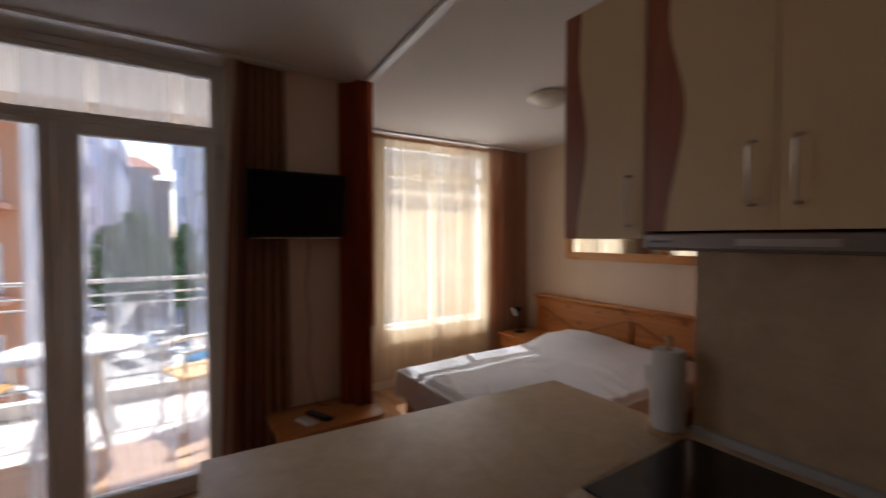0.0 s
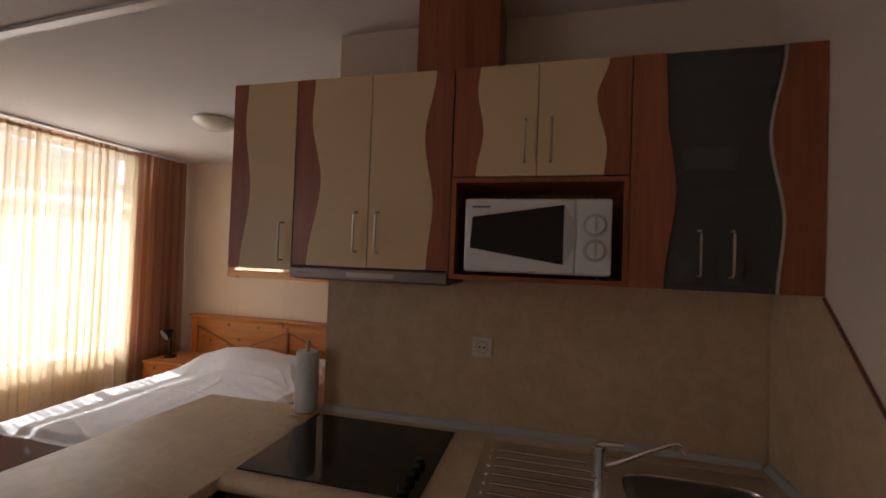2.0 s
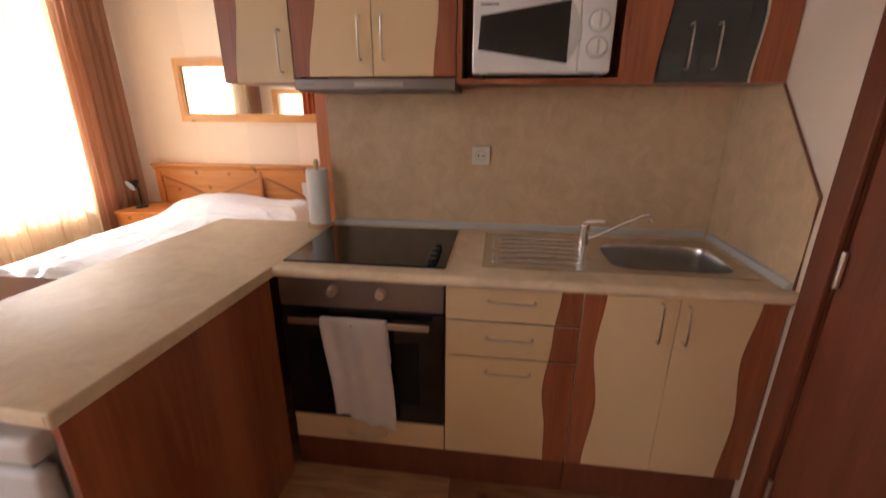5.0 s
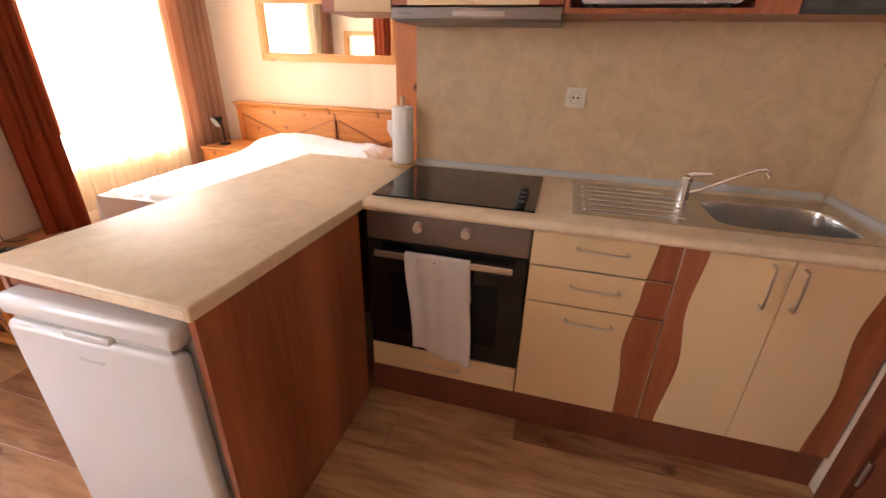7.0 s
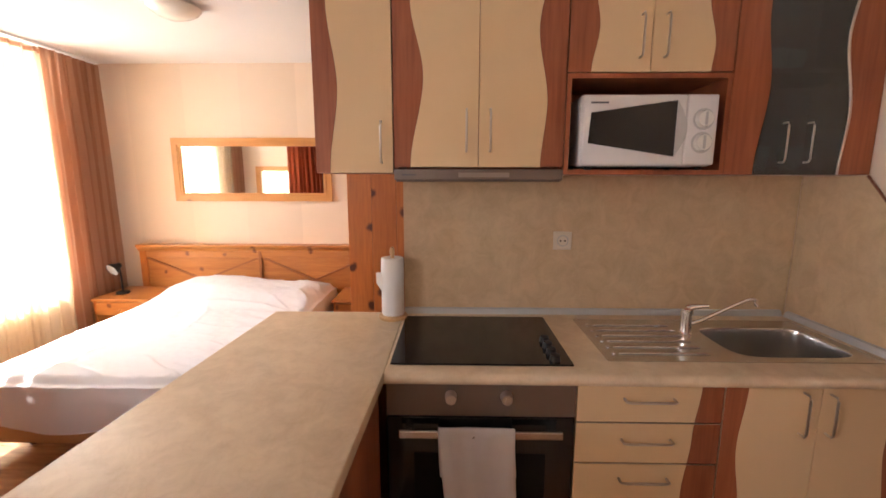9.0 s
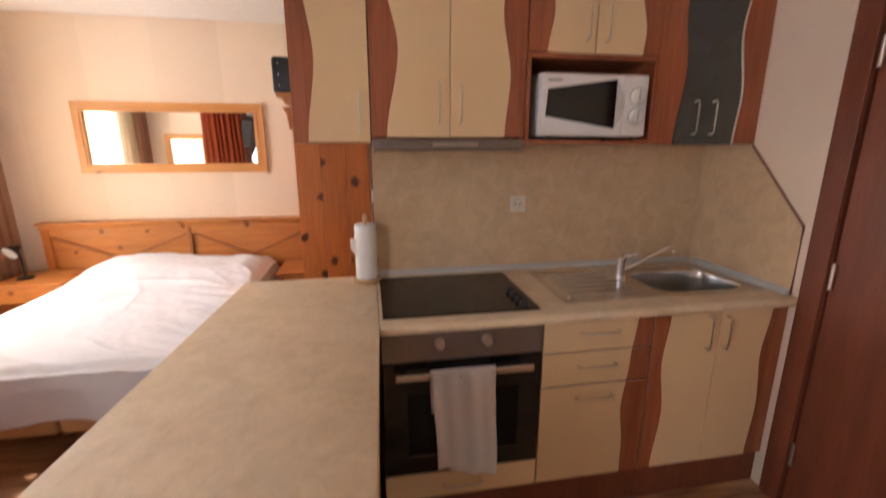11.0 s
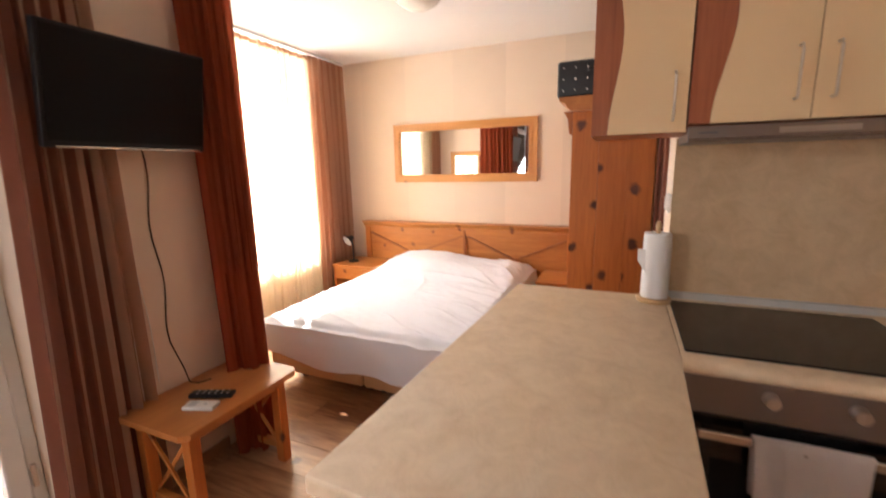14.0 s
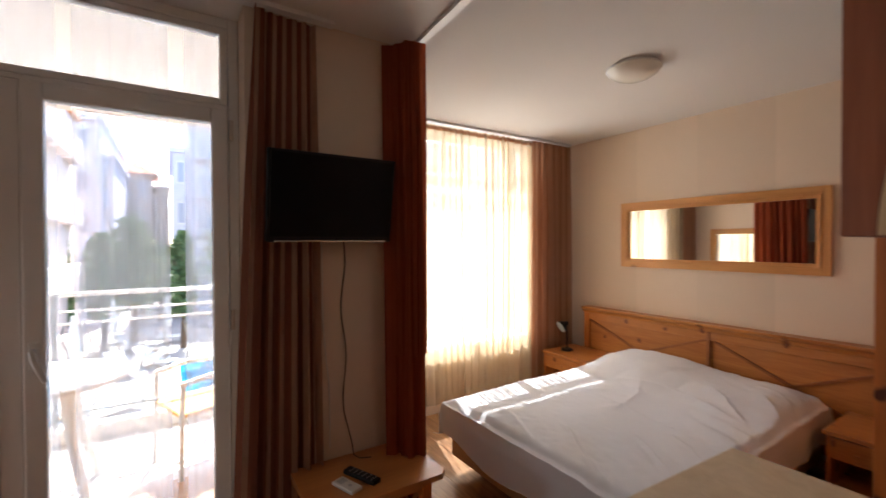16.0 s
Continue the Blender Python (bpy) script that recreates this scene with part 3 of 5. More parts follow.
ent = room_door("door_2", 0.24, 1.034, SY, 1, 1.008, "closed dark mahogany foil flush door")
hb = bmesh.new()
rod((0.32, SY - 0.006, 1.04), (0.32, SY + 0.05, 1.04), 0.012, bm=hb)
tube([(0.32, SY + 0.05, 1.04), (0.38, SY + 0.055, 1.04), (0.43, SY + 0.052, 1.038)], 0.009, bm=hb)
part("door_handle", hb, NICKEL, ent, "nickel lever handle", smooth=True)
room_door("door_3", 2.235, 2.615, BN, 1, 2.255, "closed dark mahogany bathroom door")


def notice(z0, z1, x0, x1, label, tilt):
    """A curled sheet taped to the door, with unreadable printed lines."""
    w, h = x1 - x0, z1 - z0

    def f(u, v):
        c = 0.014 * (abs(2 * u - 1) ** 2.5) * (0.4 + 0.6 * abs(2 * v - 1)) + 0.003
        return Vector((x1 - u * w + tilt * (v - 0.5) * 0.05, SY + c, z0 + v * h))
    n = thing("notice", (x0, SY, z0), label, "paper")
    bm = surface(14, 18, f)
    part("sheet", bm, PAPER, n, smooth="all")
    for k in range(7):
        zz = z1 - 0.03 - k * h / 9
        part("print_line", box(x0 + w * 0.2, x1 - w * (0.2 + 0.12 * (k % 3)), SY + 0.0042, SY + 0.0052, zz - 0.006, zz), INK, n)
    for k, (a, c) in enumerate(((0.55, ORANGE), (0.25, BLUEP))):
        part("print_block", box(x0 + w * a, x0 + w * (a + 0.2), SY + 0.0042, SY + 0.0054, z0 + h * 0.42, z0 + h * 0.62), c, n)
    return n


ORANGE = mat("orange_print", (0.6, 0.25, 0.05), 0.7, bump=0.0)
BLUEP = mat("violet_print", (0.2, 0.17, 0.4), 0.7, bump=0.0)
notice(1.455, 1.70, 0.60, 0.80, "white printed notice curling off the door", 0.2)
notice(1.10, 1.43, 0.58, 0.765, "second printed notice taped to the door", -0.3)
fb = thing("junction_box", (0.65, SY, 2.30), "white plastic box high on the wall over the door", "box")
part("box_body", box(0.45, 0.845, SY, SY + 0.1, 2.30, 2.5, 0.012), PLASTIC, fb)
part("lid", box(0.47, 0.825, SY + 0.1, SY + 0.108, 2.32, 2.48, 0.003), PLASTIC, fb)
rc = thing("round_cover", (1.225, SY, 2.436), "small round cream wall cover plate", "cover")
part("disc", rod((1.225, SY, 2.436), (1.225, SY + 0.008, 2.436), 0.042, 0.04, 28), WALL, rc, smooth=True)

# ---------- kitchen: wave-fronted units ----------


def curve_at(points, f):
    """Smooth curve through (fraction, value) points."""
    for (a, va), (b, vb) in zip(points, points[1:]):
        if f <= b:
            return va + (vb - va) * smoothstep(a, b, f)
    return points[-1][1]


def wave_front(parent, x, y_hi, y_lo, z0, z1, points, side, name="cabinet_door", thick=0.018, gap=0.0015):
    """A cream front with a mahogany wave along its hi-y (+1) or lo-y (-1) edge; points: width of the wave from the top down."""
    y_hi, y_lo, z0, z1 = y_hi - gap, y_lo + gap, z0 + gap, z1 - gap
    N = 28
    edge, far = (y_hi, y_lo) if side > 0 else (y_lo, y_hi)
    line = [(edge - side * curve_at(points, k / N), z1 - (z1 - z0) * k / N) for k in range(N + 1)]
    d = part(name, prism(line + [(far, z0), (far, z1)], 0, x, x + thick), CREAM, parent)
    part("wave_panel", prism([(p[0] + side * 0.0008, p[1]) for p in line] + [(edge, z0), (edge, z1)], 0, x, x + thick), MAHOG, d, "mahogany wave inlay")
    return d


def bar_handle(parent, x, p0, p1, r=0.0038, stand=0.028):
    """A slim bow handle between two (y, z) points."""
    (ya, za), (yb, zb) = p0, p1
    bm = bmesh.new()
    tube([(x, ya, za), (x - stand * 0.8, ya, za), (x - stand, ya + (yb - ya) * 0.08, za + (zb - za) * 0.08), (x - stand, yb - (yb - ya) * 0.08, zb - (zb - za) * 0.08), (x - stand * 0.8, yb, zb), (x, yb, zb)], r, 8, bm)
    return part("handle", bm, NICKEL, parent, "satin nickel bow handle", smooth=True)


def carcass(parent, x0, x1, y0, y1, z0, z1, t=0.016, open_front=True):
    part("side_panel", box(x0, x1, y0, y0 + t, z0, z1), MAHOG, parent)
    part("side_panel", box(x0, x1, y1 - t, y1, z0, z1), MAHOG, parent)
    part("top_panel", box(x0, x1, y0 + t, y1 - t, z1 - t, z1), MAHOG, parent)
    part("bottom_panel", box(x0, x1, y0 + t, y1 - t, z0, z0 + t), MAHOG, parent)
    part("back_panel", box(x1 - 0.006, x1, y0 + t, y1 - t, z0 + t, z1 - t), MAHOG, parent)


UF, UZ0, UZ1 = 1.435, 1.508, 2.219    # upper fronts
UB = UF + 0.0185
# narrow unit
u1 = thing("wall_cabinet", (1.58, 1.55, UZ0), "narrow cream wall cabinet with mahogany wave, beyond the wall's end", "cabinet", "kitchen wall cabinets")
carcass(u1, UB, KX - 0.002, 1.412, 1.69, UZ0, UZ1)
d = wave_front(u1, UF, 1.69, 1.412, UZ0, UZ1, [(0, 0.062), (0.2, 0.055), (0.58, 0.085), (1, 0.05)], 1)
bar_handle(d, UF, (1.452, 1.685), (1.452, 1.545))
# double unit over the hood
u2 = thing("wall_cabinet", (1.58, 1.11, UZ0), "double cream wall cabinet with mahogany waves above the hood", "cabinet", "kitchen wall cabinets")
carcass(u2, UB, KX - 0.002, 0.81, 1.41, UZ0, UZ1)
d = wave_front(u2, UF, 1.41, 1.11, UZ0 + 0.02, UZ1, [(0, 0.07), (0.2, 0.062), (0.55, 0.105), (1, 0.058)], 1)
bar_handle(d, UF, (1.153, 1.725), (1.153, 1.585))
d = wave_front(u2, UF, 1.11, 0.81, UZ0 + 0.02, UZ1, [(0, 0.062), (0.33, 0.097), (0.68, 0.062), (1, 0.08)], -1)
bar_handle(d, UF, (1.07, 1.725), (1.07, 1.585))
# microwave unit
u3 = thing("wall_cabinet", (1.58, 0.53, UZ0), "mahogany wall cabinet with open microwave niche below two cream doors", "cabinet", "kitchen wall cabinets")
carcass(u3, UF, KX - 0.002, 0.248, 0.808, UZ0 - 0.004, 1.845)
part("upper_body", box(UB, KX - 0.003, 0.25, 0.806, 1.846, UZ1), MAHOG, u3)
d = wave_front(u3, UF, 0.808, 0.53, 1.848, UZ1, [(0, 0.085), (0.2, 0.078), (0.6, 0.1), (1, 0.078)], 1)
bar_handle(d, UF, (0.569, 2.03), (0.569, 1.895))
d = wave_front(u3, UF, 0.53, 0.248, 1.848, UZ1, [(0, 0.065), (0.33, 0.1), (0.78, 0.068), (1, 0.075)], -1)
bar_handle(d, UF, (0.487, 2.03), (0.487, 1.895))
# glazed corner unit
u4 = thing("wall_cabinet", (1.58, 0.0, UZ0), "mahogany wall cabinet with wavy smoked glass door", "cabinet", "kitchen wall cabinets")
carcass(u4, UB, KX - 0.002, -0.258, 0.246, UZ0 - 0.004, UZ1)
part("shelf", box(UB + 0.01, KX - 0.01, -0.242, 0.23, 1.85, 1.866), MAHOG, u4)
N = 28
LW = [(0, 0.092), (0.25, 0.1), (0.58, 0.127), (1, 0.098)]
RW = [(0, 0.1), (0.36, 0.135), (0.72, 0.098), (1, 0.112)]
zs = [UZ1 - (UZ1 - UZ0 + 0.004) * k / N for k in range(N + 1)]
L = [(0.246 - curve_at(LW, k / N), zs[k]) for k in range(N + 1)]
R = [(-0.258 + curve_at(RW, k / N), zs[k]) for k in range(N + 1)]
gd = part("glass_door", prism(L + R[::-1], 0, UF + 0.006, UF + 0.011), SMOKED, u4, "smoked frosted glass panel")
part("wave_panel", prism(L + [(0.246, zs[-1]), (0.246, zs[0])], 0, UF, UB), MAHOG, u4)
part("wave_panel", prism(R + [(-0.258, zs[-1]), (-0.258, zs[0])], 0, UF, UB), MAHOG, u4)
part("metal_edge", tube([(UF + 0.001, p[0], p[1]) for p in R], 0.004, 8), NICKEL, gd, "thin satin metal edging", smooth=True)
bar_handle(gd, UF + 0.006, (0.056, 1.68), (0.056, 1.546), 0.0032, 0.028)
bar_handle(gd, UF + 0.006, (-0.029, 1.68), (-0.029, 1.546), 0.0032, 0.028)
cupg = "cups in the glass cabinet"
CUP = mat("white_china", (0.78, 0.77, 0.74), 0.2, vary=0.02, bump=0.0)
for yy, xx, zz in ((0.03, 1.56, 1.866), (-0.05, 1.58, 1.866), (0.06, 1.55, 1.521), (-0.08, 1.57, 1.521)):
    c = thing("cup", (xx, yy, zz), "white china cup in the glass cabinet", "cup", cupg)
    part("bowl", lathe([(0.022, 0), (0.032, 0.01), (0.038, 0.04), (0.04, 0.085), (0.036, 0.085), (0.034, 0.04), (0.02, 0.012)], (xx, yy, zz), 24), CUP, c, smooth=True)

# hood under the double unit
hood = thing("cooker_hood", (1.58, 1.11, 1.475), "slim built-in steel cooker hood with a pull-out front", "cooker hood")
part("hood_body", box(UF + 0.012, KX - 0.003, 0.815, 1.405, 1.478, UZ0 - 0.002, 0.003), DULL, hood)
hf = part("front_strip", box(UF - 0.012, UF + 0.01, 0.812, 1.408, 1.484, 1.522, 0.003), DULL, hood)
part("switch_panel", box(UF - 0.0135, UF - 0.0122, 1.0, 1.18, 1.494, 1.51), SATIN, hf, "brighter control strip")
part("name_mark", box(UF - 0.0135, UF - 0.0122, 1.33, 1.38, 1.5, 1.505), INK, hf)

# duct box
du = thing("duct_cover", (1.62, 0.82, UZ1), "mahogany duct box between the wall cabinets and ceiling", "duct cover")
part("front_panel", box(1.505, 1.521, 0.672, 0.97, UZ1 + 0.001, H - 0.002, 0.001), MAHOG, du)
part("side_panel", box(1.522, KX - 0.001, 0.672, 0.688, UZ1 + 0.001, H - 0.002), MAHOG, du)
part("side_panel", box(1.522, KX - 0.001, 0.954, 0.97, UZ1 + 0.001, H - 0.002), MAHOG, du)

# microwave
mz = UZ0 + 0.0125
mw = thing("microwave", (1.57, 0.53, mz), "white microwave oven with a tapered dark door window", "microwave")
part("body", box(1.428, 1.70, 0.297, 0.756, mz + 0.012, 1.775, 0.01), WHITE, mw)
mdoor = part("microwave_door", box(1.412, 1.4275, 0.405, 0.754, mz + 0.016, 1.771, 0.005), WHITE, mw)
part("door_window", prism([(0.728, 1.712), (0.735, 1.61), (0.44, 1.565), (0.44, 1.752)], 0, 1.409, 1.4118), BLACKGLASS, mdoor, "dark tapered window")
arc = [(0.44 - 0.0 - 0.038 * math.sin(math.pi * k / 14), 1.565 + 0.187 * k / 14) for k in range(15)]
part("grip", prism(arc, 0, 1.4065, 1.4118), GREY, mdoor, "pale grey curved door grip")
part("name_mark", box(1.4105, 1.4118, 0.67, 0.73, 1.742, 1.748), INK, mdoor)
mp_ = part("control_panel", box(1.412, 1.4275, 0.299, 0.404, mz + 0.016, 1.771, 0.005), WHITE, mw)
for zz in (1.69, 1.612):
    part("dial_ring", rod((1.412, 0.347, zz), (1.4108, 0.347, zz), 0.036, 0.036, 32), GREY, mp_, "printed grey dial ring")
    k = part("dial", rod((1.412, 0.347, zz), (1.394, 0.347, zz), 0.029, 0.025, 28), PLASTIC, mp_, "round white dial", smooth=True)
    part("pointer", box(1.391, 1.3938, 0.343, 0.351, zz - 0.022, zz + 0.022, 0.001), GREY, k)
for yy in (0.33, 0.72):
    for xx in (1.45, 1.67):
        part("foot", rod((xx, yy, mz), (xx, yy, mz + 0.014), 0.012), BLACK, mw)

# base units
BF = 1.14
BB = BF + 0.0185


def low_handle(parent, y0, y1, z):
    bar_handle(parent, BF, (y0, z), (y1, z), 0.0042, 0.026)


b1 = thing("drawer_unit", (1.43, 0.58, 0), "cream three-drawer base unit with a mahogany wave", "drawer unit", "kitchen base units")
part("body", box(BB, KX - 0.002, 0.356, 0.806, 0.16, 0.86), MAHOG, b1)
DW = [(0, 0.068), (0.25, 0.085), (0.55, 0.105), (0.8, 0.085), (1, 0.082)]


def sub(points, f0, f1):
    return [(k / 10, curve_at(points, f0 + (f1 - f0) * k / 10)) for k in range(11)]


for z0, z1, hz in ((0.731, 0.86, 0.811), (0.59, 0.731, 0.672), (0.16, 0.59, 0.535)):
    dr = wave_front(b1, BF, 0.808, 0.354, z0, z1, sub(DW, (0.86 - z1) / 0.71, (0.86 - z0) / 0.71), -1, "drawer_front")
    low_handle(dr, 0.661, 0.508, hz)
    part("edge_strip", box(BF - 0.0015, BF + 0.016, 0.356, 0.806, z1 - 0.0035, z1 - 0.0015), NICKEL, dr, "thin aluminium edge")
b2 = thing("sink_unit", (1.43, 0.05, 0), "cream two-door sink base unit with mahogany waves", "cabinet", "kitchen base units")
part("body", box(BB, KX - 0.002, -0.256, 0.352, 0.16, 0.74), MAHOG, b2)
d = wave_front(b2, BF, 0.352, 0.056, 0.16, 0.86, [(0, 0.07), (0.3, 0.052), (0.62, 0.078), (1, 0.055)], 1)
bar_handle(d, BF, (0.112, 0.837), (0.112, 0.701))
d = wave_front(b2, BF, 0.056, -0.256, 0.16, 0.86, [(0, 0.072), (0.3, 0.095), (0.65, 0.07), (1, 0.085)], -1)
bar_handle(d, BF, (0.03, 0.833), (0.03, 0.702))
part("metal_divider", box(BF - 0.001, BF + 0.015, 0.3505, 0.3545, 0.16, 0.86), NICKEL, b2, "thin bright edge strip")
pl = thing("plinth", (1.16, 0.6, 0), "mahogany plinth along the kitchen base units", "plinth")
for a, b in ((-0.258, 0.3535), (0.355, 1.42)):
    part("board", box(1.158, 1.174, a, b, 0.0, 0.156, 0.002), DOORWOOD, pl)

# oven
ov = thing("built_in_oven", (1.43, 1.11, 0.15), "built-in oven with steel panel and black glass door", "oven")
part("body", box(BB + 0.004, KX - 0.01, 0.815, 1.405, 0.278, 0.858), BLACK, ov)
pn = part("control_panel", box(BF - 0.006, BB, 0.812, 1.408, 0.748, 0.858, 0.003), DULL, ov, "brushed steel control panel")
for yy in (1.203, 1.03):
    k = part("knob", rod((BF - 0.006, yy, 0.818), (BF - 0.034, yy, 0.818), 0.019, 0.016, 24), NICKEL, pn, "round steel knob", smooth=True)
    part("grip_bar", box(BF - 0.039, BF - 0.034, yy - 0.004, yy + 0.004, 0.804, 0.832, 0.001), NICKEL, k)
od = part("oven_door", box(BF - 0.004, BB, 0.812, 1.408, 0.278, 0.744, 0.004), BLACKGLASS, ov, "black glass door")
part("door_window", box(BF - 0.0055, BF - 0.0042, 0.9, 1.32, 0.36, 0.62), SCREEN, od)
hbm = bmesh.new()
box(BF - 0.05, BF - 0.038, 0.858, 1.364, 0.697, 0.723, 0.004, 2, hbm)
for yy in (0.885, 1.335):
    box(BF - 0.04, BF - 0.004, yy - 0.012, yy + 0.012, 0.701, 0.719, 0.002, 1, hbm)
part("door_handle", hbm, STEEL, od, "wide flat steel handle")
lowd = part("lower_drawer", box(BF, BB, 0.812, 1.408, 0.16, 0.272, 0.001), CREAM, ov, "cream drawer front below the oven")
low_handle(lowd, 1.185, 1.035, 0.215)

# towel over the oven handle


def towel_f(u, v):
    y = 1.236 - u * 0.24 + 0.01 * math.sin(v * 5) - 0.012 * v * (1 - u)
    w = 0.006 * math.sin(u * 9 + v * 3) * smoothstep(0.1, 0.8, v) + 0.004 * math.sin(u * 21 + 1.3)
    L = 0.43 * (1 - 0.06 * (1 - u)) + 0.035 * u
    s = v * (L + 0.22) - 0.19
    if s < 0:
        return Vector((BF - 0.034 - w * 0.2, y, 0.717 + s * 0.9 + 0.012))
    x = BF - 0.056 - w + 0.012 * smoothstep(0.02, 0.3, s)
    if s < 0.03:
        x = BF - 0.034 - 0.022 * (s / 0.03)
        return Vector((x, y, 0.729 + 0.003 * math.sin(math.pi * s / 0.03)))
    return Vector((x, y, 0.729 - (s - 0.03)))


tw = thing("hand_towel", (BF - 0.05, 1.11, 0.3), "white terry towel hung over the oven handle", "towel")
tb = part("cloth", surface(30, 44, towel_f), TOWEL, tw, smooth="all")
sm_ = tb.modifiers.new("thick", "SOLIDIFY")
sm_.thickness = 0.004

# worktops
ct = thing("worktop", (1.42, 0.6, 0.862), "sandstone-patterned laminate worktop with rounded edge", "worktop", "kitchen worktops")
SX0, SX1, SY0, SY1 = 1.245, 1.54, -0.17, 0.25        # basin cut-out
part("slab", plate(1.125, KX - 0.001, SY + 0.002, 1.409, 0.862, 0.9, (SX0, SX1, SY0, SY1)), TOP, ct)
part("front_edge", rod((1.125, SY + 0.002, 0.881), (1.125, 1.409, 0.881), 0.0189, seg=20), TOP, ct, smooth=True)
pt = thing("worktop", (1.05, 1.73, 0.862), "sandstone-patterned laminate peninsula top with rounded edges", "worktop", "kitchen worktops")
slab = prism([(0.366, 1.431), (1.14, 1.411), (KX - 0.002, 1.411), (KX - 0.002, 1.992), (0.394, 2.056)], 2, 0.8622, 0.9005)
bmesh.ops.bevel(slab, geom=list(slab.edges), offset=0.006, segments=3, affect="EDGES", profile=0.5)
part("slab", slab, TOP, pt, smooth=True)
part("edge_band", prism([(0.3652, 1.442), (0.3667, 1.442), (0.3940, 2.046), (0.3925, 2.046)], 2, 0.8695, 0.8935), TOP, pt)
# peninsula housing
pe = thing("peninsula_housing", (1.05, 1.73, 0), "mahogany laminate panels carrying the peninsula top", "cabinet")
part("side_panel", prism([(0.385, 1.443), (1.115, 1.428), (1.115, 1.446), (0.385, 1.461)], 2, 0.0, 0.861), MAHOG, pe)
part("side_panel", prism([(0.403, 2.021), (1.70, 1.96), (1.70, 1.978), (0.403, 2.039)], 2, 0.0, 0.861), MAHOG, pe)
part("end_panel", box(1.701, 1.717, 1.40, 1.955, 0.0, 0.861, 0.001), MAHOG, pe)
part("top_rail", box(0.408, 0.424, 1.4615, 2.02, 0.83, 0.861), MAHOG, pe)

# upstand and splashback
SP = KX - 0.006
sb = thing("splashback", (SP, 0.6, 0.9), "sandstone-patterned splashback panel with dark edging", "splashback")
part("panel", box(SP, KX - 0.0005, SY + 0.008, 1.41, 0.9012, UZ0 - 0.006), SPLASH, sb)
sp2 = part("side_panel", prism([(KX - 0.008, 0.9012), (1.146, 0.9012), (1.146, 1.186), (1.437, 1.5), (KX - 0.008, 1.5)], 1, SY + 0.0005, SY + 0.007), SPLASH, sb)
part("edge_trim", tube([(1.146, SY + 0.005, 0.9015), (1.146, SY + 0.005, 1.186), (1.437, SY + 0.005, 1.5)], 0.0045, 8), DOORWOOD, sb, "dark edging strip")
us = thing("upstand", (SP, 0.6, 0.9), "grey plastic sealing strip behind the worktop", "trim")
part("strip", prism([(SP - 0.0005, 0.9015), (SP - 0.022, 0.9015), (SP - 0.012, 0.922), (SP - 0.0005, 0.926)], 1, SY + 0.03, 1.409), GREY, us)
part("strip", prism([(SY + 0.0075, 0.9015), (SY + 0.029, 0.9015), (SY + 0.019, 0.922), (SY + 0.0075, 0.926)], 0, 1.15, SP - 0.023), GREY, us)

# hob
hob = thing("ceramic_hob", (1.41, 1.105, 0.9), "black ceramic hob with four small knobs", "hob")
part("glass_top", box(1.172, 1.646, 0.812, 1.398, 0.9008, 0.907, 0.002), BLACKGLASS, hob)
for k in range(4):
    part("knob", rod((1.205 + k * 0.054, 0.866, 0.907), (1.205 + k * 0.054, 0.866, 0.927), 0.018, 0.015, 20), BLACK, hob, "black hob knob", smooth=True)

# sink
sk = thing("inset_sink", (1.42, 0.27, 0.9), "steel inset sink with ribbed drainer", "sink")
X0, X1, Y0, Y1 = 1.215, 1.625, -0.205, 0.69
part("rim", plate(X0, X1, Y0, Y1, 0.9008, 0.9045, (SX0, SX1, SY0, SY1)), STEEL, sk)


def basin(u, v):
    a = 2 * math.pi * u
    k = 5.0 if v > 0.12 else 60.0 - 55.0 * smoothstep(0.0, 0.12, v)
    ca, sa = math.cos(a), math.sin(a)
    sx = abs(ca) ** (2 / k) * (1 if ca > 0 else -1)
    sy = abs(sa) ** (2 / k) * (1 if sa > 0 else -1)
    if v < 0.5:
        q = 1.0 - 0.1 * v / 0.5
        z = 0.9046 - 0.14 * smoothstep(0.13, 0.5, v)
    else:
        q = 0.9 * (1 - (v - 0.5) / 0.5) + 0.02
        z = 0.765 - 0.006 * (v - 0.5)
    return Vector(((SX0 + SX1) / 2 + sx * q * (SX1 - SX0) * 0.5, (SY0 + SY1) / 2 + sy * q * (SY1 - SY0) * 0.5, z))


part("basin", surface(96, 32, basin), BASIN, sk, smooth=True)
part("waste", lathe([(0.03, 0), (0.03, 0.003), (0.018, 0.004), (0.012, 0.001)], (1.392, 0.03, 0.7605), 24), CHROME, sk, smooth=True)
for k in range(6):
    xx = 1.27 + k * 0.056
    part("drainer_rib", tube([(xx, 0.33, 0.9045), (xx, 0.345, 0.9065), (xx, 0.62, 0.9065), (xx, 0.635, 0.9045)], 0.0042, 8), STEEL, sk, smooth=True)
    # chrome dome added to imitate the highlight at the rib's end
    part("rib_end_glint", lathe([(0.009, 0), (0.0085, 0.003), (0.005, 0.0055), (0.001, 0.0062)], (xx, 0.652, 0.9044), 14), CHROME, sk, smooth=True)
tap = thing("mixer_tap", (1.462, 0.31, 0.9045), "chrome single-lever mixer tap with a swivel spout", "tap")
part("body", lathe([(0.025, 0), (0.025, 0.007), (0.02, 0.01), (0.019, 0.075), (0.022, 0.08), (0.022, 0.1), (0.013, 0.107)], (1.462, 0.31, 0.9045), 24), CHROME, tap, smooth=True)
